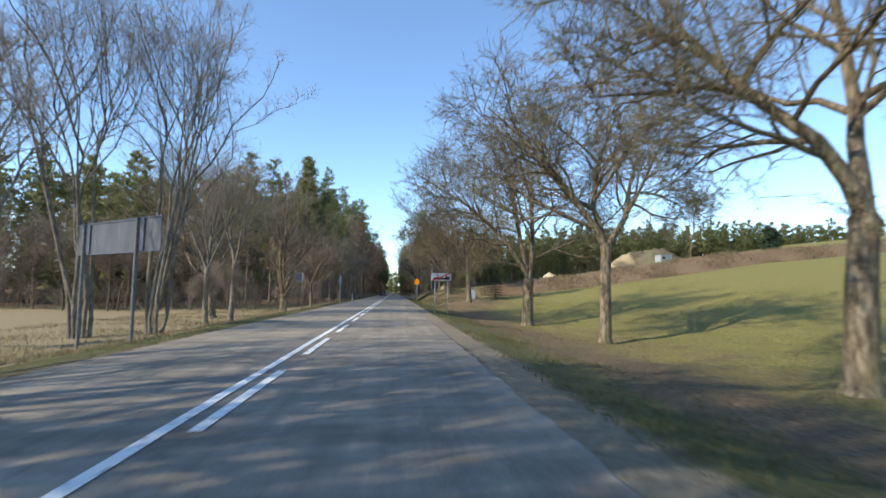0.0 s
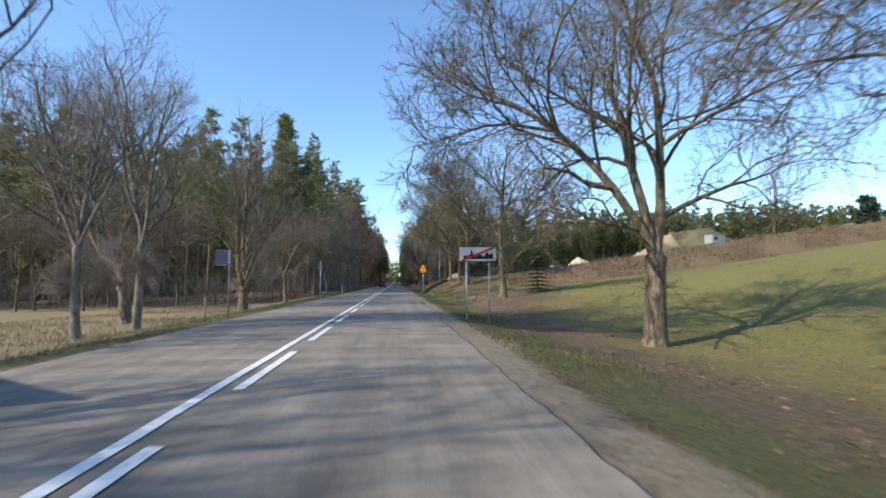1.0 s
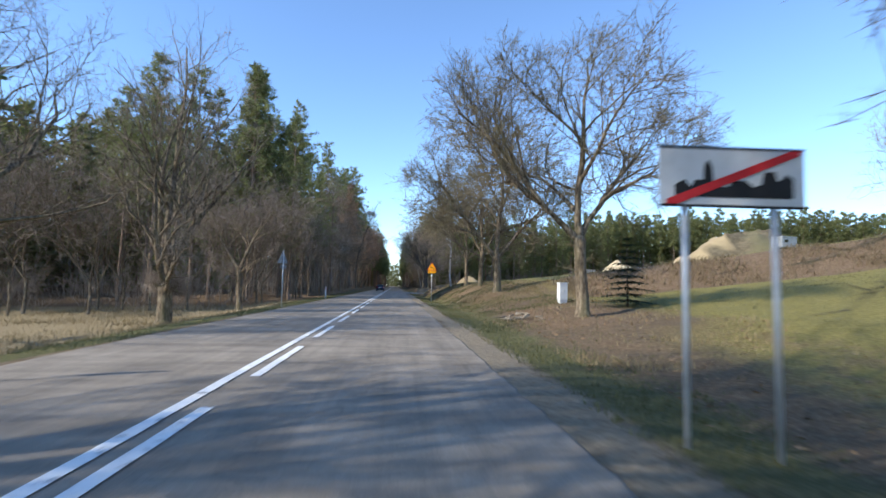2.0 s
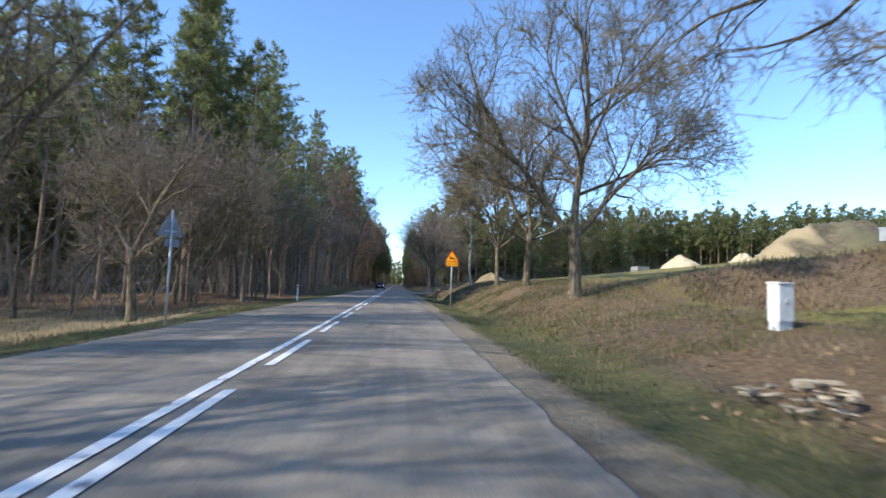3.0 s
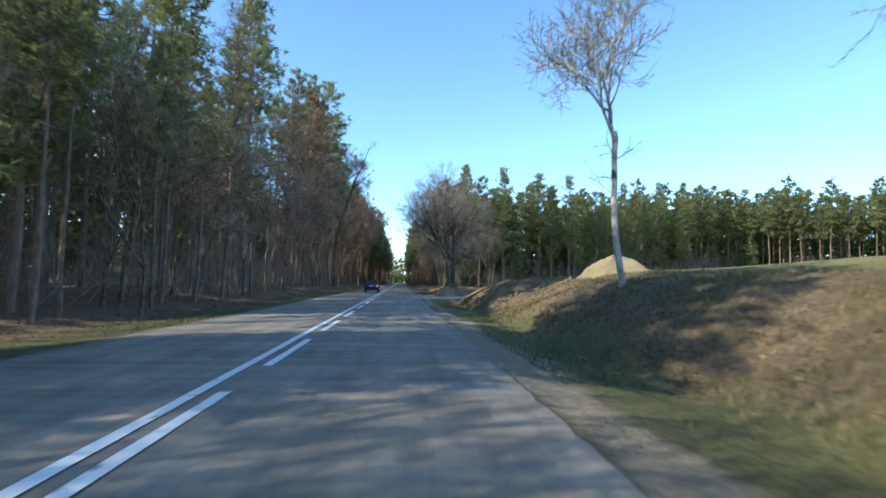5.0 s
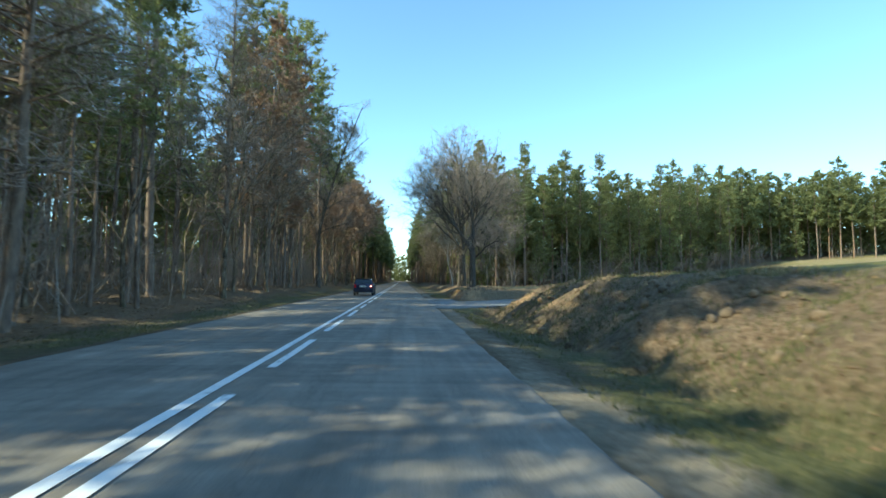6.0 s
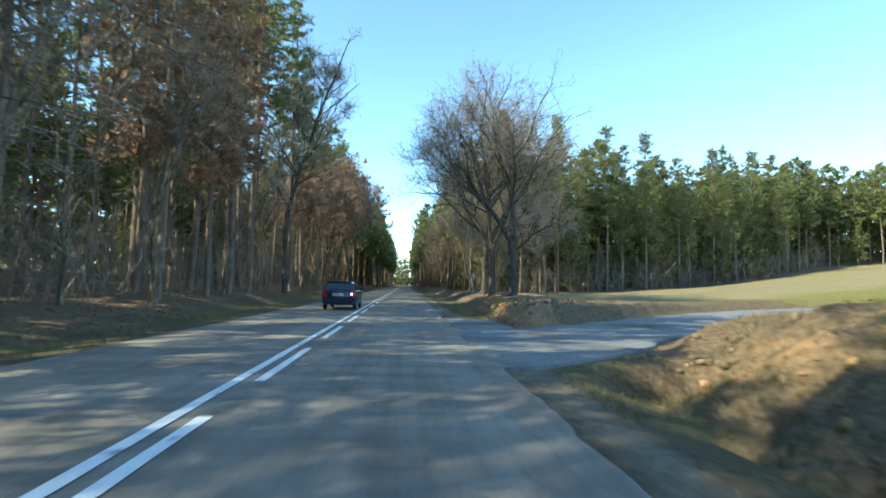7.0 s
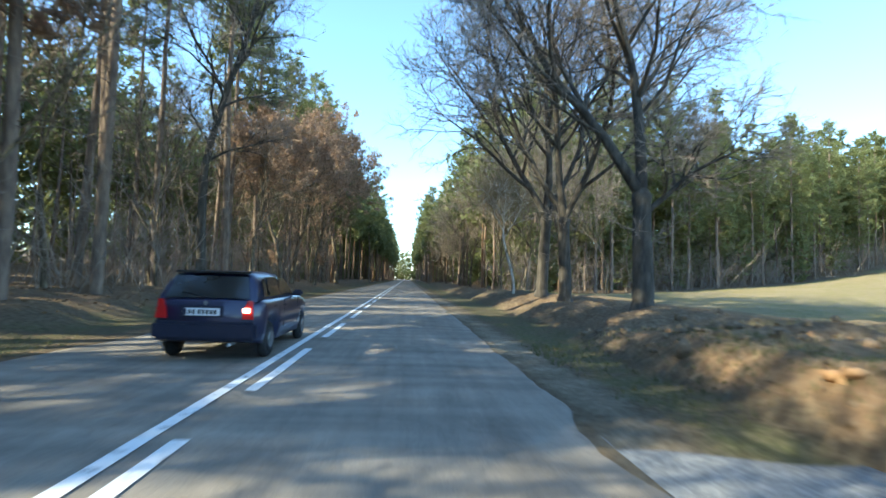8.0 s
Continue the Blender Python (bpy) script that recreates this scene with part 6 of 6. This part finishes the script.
def hatchback(x, y):
    e = new("hatchback_car")
    e.location = (x, y, 0.03)
    e.scale = (1, 1, 0.95)
    W = 0.815
    AX = (0.66, 3.12)

    def hem(yy):
        z = 0.24 + 0.1 * max(0, (0.35 - yy) / 0.35) + 0.06 * max(0, (yy - 3.4) / 0.4)
        for a in AX:
            d = abs(yy - a)
            if d < 0.36:
                z = max(z, 0.29 + math.sqrt(0.36 ** 2 - d * d))
        return z

    ys = sorted({0.0, 0.03, 0.1, 0.2, 1.2, 1.5, 1.9, 2.3, 2.6, 3.6, 3.7, 3.77} | {round(a + s * o, 3) for a in AX for s in (-1, 1) for o in (0.0, 0.1, 0.2, 0.28, 0.33, 0.355, 0.365)})
    rows = []
    for yy in ys:
        end = min(1, 0.84 + 0.16 * min(1, yy / 0.22)) * min(1, 0.8 + 0.2 * min(1, (3.77 - yy) / 0.5))
        w = W * end
        top = 0.97 if yy < 2.7 else 0.97 - 0.2 * ((yy - 2.7) / 1.07) ** 1.6
        top -= 0.3 * max(0, 1 - yy / 0.06) * 0.2
        b = min(hem(yy), top - 0.2)
        m = (b + top) / 2
        half = [(w * 0.93, b), (w * 0.985, b + (m - b) * 0.5), (w, m), (w * 0.985, top - 0.12), (w * 0.93, top - 0.03), (w * 0.85, top), (w * 0.4, top + 0.01)]
        rows.append([(px, yy, pz) for px, pz in half] + [(-px, yy, pz) for px, pz in half[::-1]])
    body = part("body", loft(rows, BLUE_PAINT, "body"), e)
    cab = []
    for y0, z0, hw, y1, inset in ((0.07, 0.95, 0.70, 0, 0), (0.2, 1.22, 0.64, 0, 0), (0.3, 1.36, 0.58, 0, 0), (0.5, 1.40, 0.56, 0, 0), (1.2, 1.42, 0.56, 0, 0), (1.75, 1.40, 0.56, 0, 0),
                                  (2.05, 1.30, 0.58, 0, 0), (2.4, 1.13, 0.64, 0, 0), (2.75, 0.95, 0.70, 0, 0)):
        base = 0.93
        half = [(0.74, base), (0.74 - (0.74 - hw) * 0.75, base + (z0 - base) * 0.8), (hw - 0.03, z0 - 0.02), (hw - 0.12, z0)]
        cab.append([(px, y0, pz) for px, pz in half] + [(-px, y0, pz) for px, pz in half[::-1]])
    cabin = part("cabin", loft(cab, BLUE_PAINT, "cabin"), e)
    part("rear_window", quad_plate("rear_window", [(-0.61, 0.072, 0.975), (0.61, 0.072, 0.975), (0.53, 0.245, 1.32), (-0.53, 0.245, 1.32)], 0.012, GLASS_DARK), cabin, "dark rear window")
    part("windscreen", quad_plate("windscreen", [(0.64, 2.73, 0.985), (-0.64, 2.73, 0.985), (-0.5, 1.95, 1.36), (0.5, 1.95, 1.36)], 0.012, GLASS_DARK), cabin)
    for s in (-1, 1):
        def side(a, b, c, d):
            pts = [(s * (0.742 - 0.135 * (z - 0.93) / 0.47), yy, z) for yy, z in (a, b, c, d)]
            return pts if s > 0 else pts[::-1]
        part("rear_quarter_window", quad_plate("rear_quarter_window", side((0.42, 1.0), (0.62, 1.0), (0.66, 1.3), (0.52, 1.28)), 0.014, GLASS_DARK), cabin)
        part("side_window", quad_plate("side_window", side((0.72, 1.0), (1.38, 0.99), (1.38, 1.33), (0.76, 1.32)), 0.014, GLASS_DARK), cabin)
        part("side_window", quad_plate("side_window", side((1.47, 0.99), (2.36, 0.99), (1.92, 1.29), (1.47, 1.33)), 0.014, GLASS_DARK), cabin)
        part("rub_strip", box_mesh("rub_strip", (0.02, 1.55, 0.07), (s * 0.812, 1.88, 0.55), BUMPER, 0.008), body)
        part("door_seam", box_mesh("door_seam", (0.008, 0.008, 0.5), (s * 0.808, 1.42, 0.68), BLACK, 0), body)
        part("door_seam", box_mesh("door_seam", (0.008, 0.008, 0.5), (s * 0.806, 2.5, 0.68), BLACK, 0), body)
        part("door_handle", box_mesh("door_handle", (0.025, 0.13, 0.03), (s * 0.805, 1.55, 0.82), BUMPER, 0.008), body)
        part("door_handle", box_mesh("door_handle", (0.025, 0.13, 0.03), (s * 0.803, 0.82, 0.83), BUMPER, 0.008), body)
        m = part("mirror", box_mesh("mirror", (0.18, 0.09, 0.12), (s * 0.85, 2.28, 1.02), BUMPER, 0.03), e)
        part("mirror_arm", box_mesh("mirror_arm", (0.08, 0.04, 0.04), (s * 0.755, 2.3, 0.98), BUMPER, 0.01), m)
        lamp = part("tail_lamp", quad_plate("tail_lamp", [(s * 0.70, 0.0, 0.66), (s * 0.535, -0.012, 0.66), (s * 0.55, -0.006, 0.78), (s * 0.60, 0.012, 0.95), (s * 0.675, 0.03, 0.95)][::-s], 0.03, RED_LENS), e,
                    "red tail lamp")
        part("brake_light", quad_plate("brake_light", [(s * 0.655, -0.032, 0.76), (s * 0.545, -0.036, 0.76), (s * 0.555, -0.036, 0.835), (s * 0.65, -0.03, 0.835)][::-s], 0.012,
                               LAMP_ON if s > 0 else RED_LENS), lamp)
        for a in AX:
            wheel = part("wheel", rod_mesh("wheel", (s * 0.62, a, 0.285), (s * 0.79, a, 0.285), 0.2, BLACK, 24), e)
            t = Tubes()
            ang = np.linspace(0, 2 * math.pi, 29)
            t.add([(s * 0.705, a + 0.235 * math.cos(q), 0.285 + 0.235 * math.sin(q)) for q in ang], [0.075] * 29, 10)
            part("tyre", t.mesh("tyre", RUBBER), wheel)
            part("rim", rod_mesh("rim", (s * 0.77, a, 0.285), (s * 0.8, a, 0.285), 0.17, HUB, 20, 0.13), wheel)
        part("head_lamp", box_mesh("head_lamp", (0.3, 0.12, 0.14), (s * 0.5, 3.68, 0.7), PALE_LENS, 0.03), e)
    part("rear_bumper", box_mesh("rear_bumper", (1.5, 0.16, 0.3), (0, 0.02, 0.47), BUMPER, 0.05), e, "dark rear bumper")
    part("front_bumper", box_mesh("front_bumper", (1.4, 0.16, 0.28), (0, 3.72, 0.45), BUMPER, 0.05), e)
    part("spoiler", box_mesh("spoiler", (1.1, 0.16, 0.035), (0, 0.27, 1.385), BLACK, 0.012), e, "dark roof-edge spoiler")
    plate = part("number_plate", box_mesh("number_plate", (0.52, 0.012, 0.115), (-0.05, -0.018, 0.765), WHITE, 0.004), e, "white number plate with plain bars")
    part("plate_band", box_mesh("plate_band", (0.04, 0.004, 0.105), (-0.285, -0.026, 0.765), BLUE_PAINT, 0), plate)
    for i in range(7):
        part("lettering_bar", box_mesh("lettering_bar", (0.036, 0.004, 0.07), (-0.22 + 0.058 * i + (0.02 if i > 1 else 0), -0.026, 0.765), BLACK, 0), plate)
    part("plate_recess", box_mesh("plate_recess", (0.62, 0.01, 0.18), (-0.05, -0.004, 0.77), BUMPER, 0.004), e)
    part("emblem", quad_plate("emblem", [(0.0, -0.006, 0.86), (0.035, -0.006, 0.905), (0, -0.006, 0.95), (-0.035, -0.006, 0.905)], 0.012, HUB), e)
    part("wiper", rod_mesh("wiper", (0.05, 0.05, 0.985), (-0.38, 0.1, 1.06), 0.012, BLACK, 6), e)
    part("exhaust", rod_mesh("exhaust", (0.35, -0.02, 0.26), (0.35, 0.25, 0.26), 0.03, STEEL, 10), e)
    return tagged(e, "dark blue five-door hatchback with lit brake lamp on the asphalt", "car")


hatchback(-3.09, 132.15)

# ---- ground cover near the road ----


def blades(name, n, area, tall, mat, label, seed, where=None, width=0.012, lean=0.5):
    """Thousands of bent grass blades on the ground; where gives the share kept at each place."""
    rng = np.random.default_rng(seed)
    x, y = rng.uniform(area[0], area[1], n), rng.uniform(area[2], area[3], n)
    if where is not None:
        keep = rng.random(n) < where(x, y)
        x, y = x[keep], y[keep]
    n = len(x)
    z = height(x, y) - 0.01
    a, h = rng.uniform(0, 6.3, n), tall * rng.uniform(0.4, 1.3, n)
    b = rng.uniform(0, 6.3, n)
    l = lean * rng.uniform(0, 1.2, n)
    C = np.stack([x, y, z], -1)
    S = np.stack([np.cos(a), np.sin(a), np.zeros(n)], -1) * width * rng.uniform(0.6, 1.5, (n, 1))
    T = np.stack([np.cos(b) * l * h, np.sin(b) * l * h, h * np.sqrt(np.clip(1 - l * l * 0.6, 0.2, 1))], -1)
    V = np.stack([C - S, C + S, C + T], 1).reshape(-1, 3)
    return tagged(new(name, mesh_of(name, V, np.arange(3 * n).reshape(-1, 3), mat, False)), label, "grass", kind="stuff")


def patch(x, y, s=0.7, seed=1.0):
    return np.clip(0.5 + 0.9 * wave(x, y, s, seed), 0.05, 1)


blades("verge_grass", 60000, (2.25, 5.0, 2, 135), 0.09, GRASS, "short green grass on the verge", 3,
       lambda x, y: patch(x, y, 0.9) * (side_distance(x, y)[0] > 5.0) * ~((y > 120) & (y < 129.1) & (x < 3.6)))
blades("verge_grass", 26000, (-8.6, -5.95, 5, 135), 0.1, GRASS, "short green grass on the far verge", 4, lambda x, y: patch(x, y, 0.8, 3))
blades("bank_grass", 70000, (3.8, 11, 40, 135), 0.16, STRAW, "dry tufted grass on the bank", 6, lambda x, y: patch(x, y, 1.1, 5) ** 2 * np.where((y > 44) & (y < 59) & (x < 10), 0.3, 1) * (side_distance(x, y)[0] > 3.4))
blades("bank_grass", 60000, (4.2, 9.5, 54, 118), 0.13, GRASS, "short olive grass tufts on the bank", 16, lambda x, y: patch(x, y, 1.4, 7) * (side_distance(x, y)[0] > 3.4), 0.013)
blades("meadow_straw", 42000, (-26, -8.2, 10, 76), 0.22, STRAW, "dry straw-coloured meadow grass", 7, lambda x, y: patch(x, y, 0.5, 2), 0.016)
blades("meadow_grass", 40000, (5, 26, 8, 62), 0.07, GRASS, "short meadow grass", 8, lambda x, y: patch(x, y, 0.5, 8) * 0.8, 0.014)
blades("tall_dry_grass", 34000, (10.5, 75, 59.5, 67.0), 0.38, BROWN_GRASS, "band of tall brown dry grass along the terrace", 9, lambda x, y: np.clip(1.3 - np.abs(y - 63.4) / 2.6, 0, 1) * patch(x, y, 0.9, 6), 0.03, 0.75)


def fallen(n, area, seed, size, label, where=None):
    rng = np.random.default_rng(seed)
    x, y = rng.uniform(area[0], area[1], n), rng.uniform(area[2], area[3], n)
    if where is not None:
        keep = rng.random(n) < where(x, y)
        x, y = x[keep], y[keep]
    C = np.stack([x, y, height(x, y) + 0.012], -1)
    tagged(new("fallen_leaves", scatter_quads("fallen_leaves", C, size, DRY_LEAF, rng, 0.9)), label, "leaves", kind="stuff")


fallen(16000, (3.6, 11, 20, 135), 21, 0.05, "brown fallen leaves on the bank", lambda x, y: patch(x, y, 0.9, 3) * (side_distance(x, y)[0] > 3.2))
fallen(26000, (-22, -8.2, 78, 165), 22, 0.06, "brown fallen leaves on the forest floor")


def clods(n, area, seed, mat, label, size, where):
    """Broken lumps of earth lying on a raw bank."""
    rng = np.random.default_rng(seed)
    x, y = rng.uniform(area[0], area[1], n), rng.uniform(area[2], area[3], n)
    keep = rng.random(n) < where(x, y)
    x, y = x[keep], y[keep]
    n = len(x)
    bm = bmesh.new()
    bmesh.ops.create_icosphere(bm, subdivisions=1, radius=1)
    base = np.array([v.co[:] for v in bm.verts])
    faces = np.array([[v.index for v in f.verts] for f in bm.faces])
    bm.free()
    s = size * (0.35 + 1.6 * rng.random((n, 1, 1)) ** 3)
    shape = base[None] * rng.uniform(0.6, 1.35, (n, len(base), 1)) * rng.uniform(0.55, 1.3, (n, 1, 3)) * s
    V = shape + np.stack([x, y, height(x, y) + 0.2 * s[:, 0, 0]], -1)[:, None]
    F = faces[None] + (np.arange(n) * len(base))[:, None, None]
    return tagged(new("earth_clods", mesh_of("earth_clods", V.reshape(-1, 3), F.reshape(-1, 3), mat, False)), label, "clods", kind="stuff")


def raw(x, y):
    return patch(x, y, 1.6, 4) ** 1.5 * np.clip((x - 3.6) / 0.5, 0, 1) * np.clip((8.5 - x) / 2.5, 0, 1) * (side_distance(x, y)[0] > 2.6)


clods(2600, (3.8, 8.5, 95, 137), 31, CLOD, "brown clods of earth broken from the bank", 0.07, raw)
clods(900, (3.9, 7.0, 110, 134), 32, ORANGE_SOIL, "orange clay lumps at the foot of the cut bank", 0.06, lambda x, y: raw(x, y) * np.clip(1.4 - np.abs(x - 4.9), 0, 1))
clods(1500, (3.9, 10, 46, 95), 33, CLOD, "small clods of earth on the bare bank", 0.04, raw)
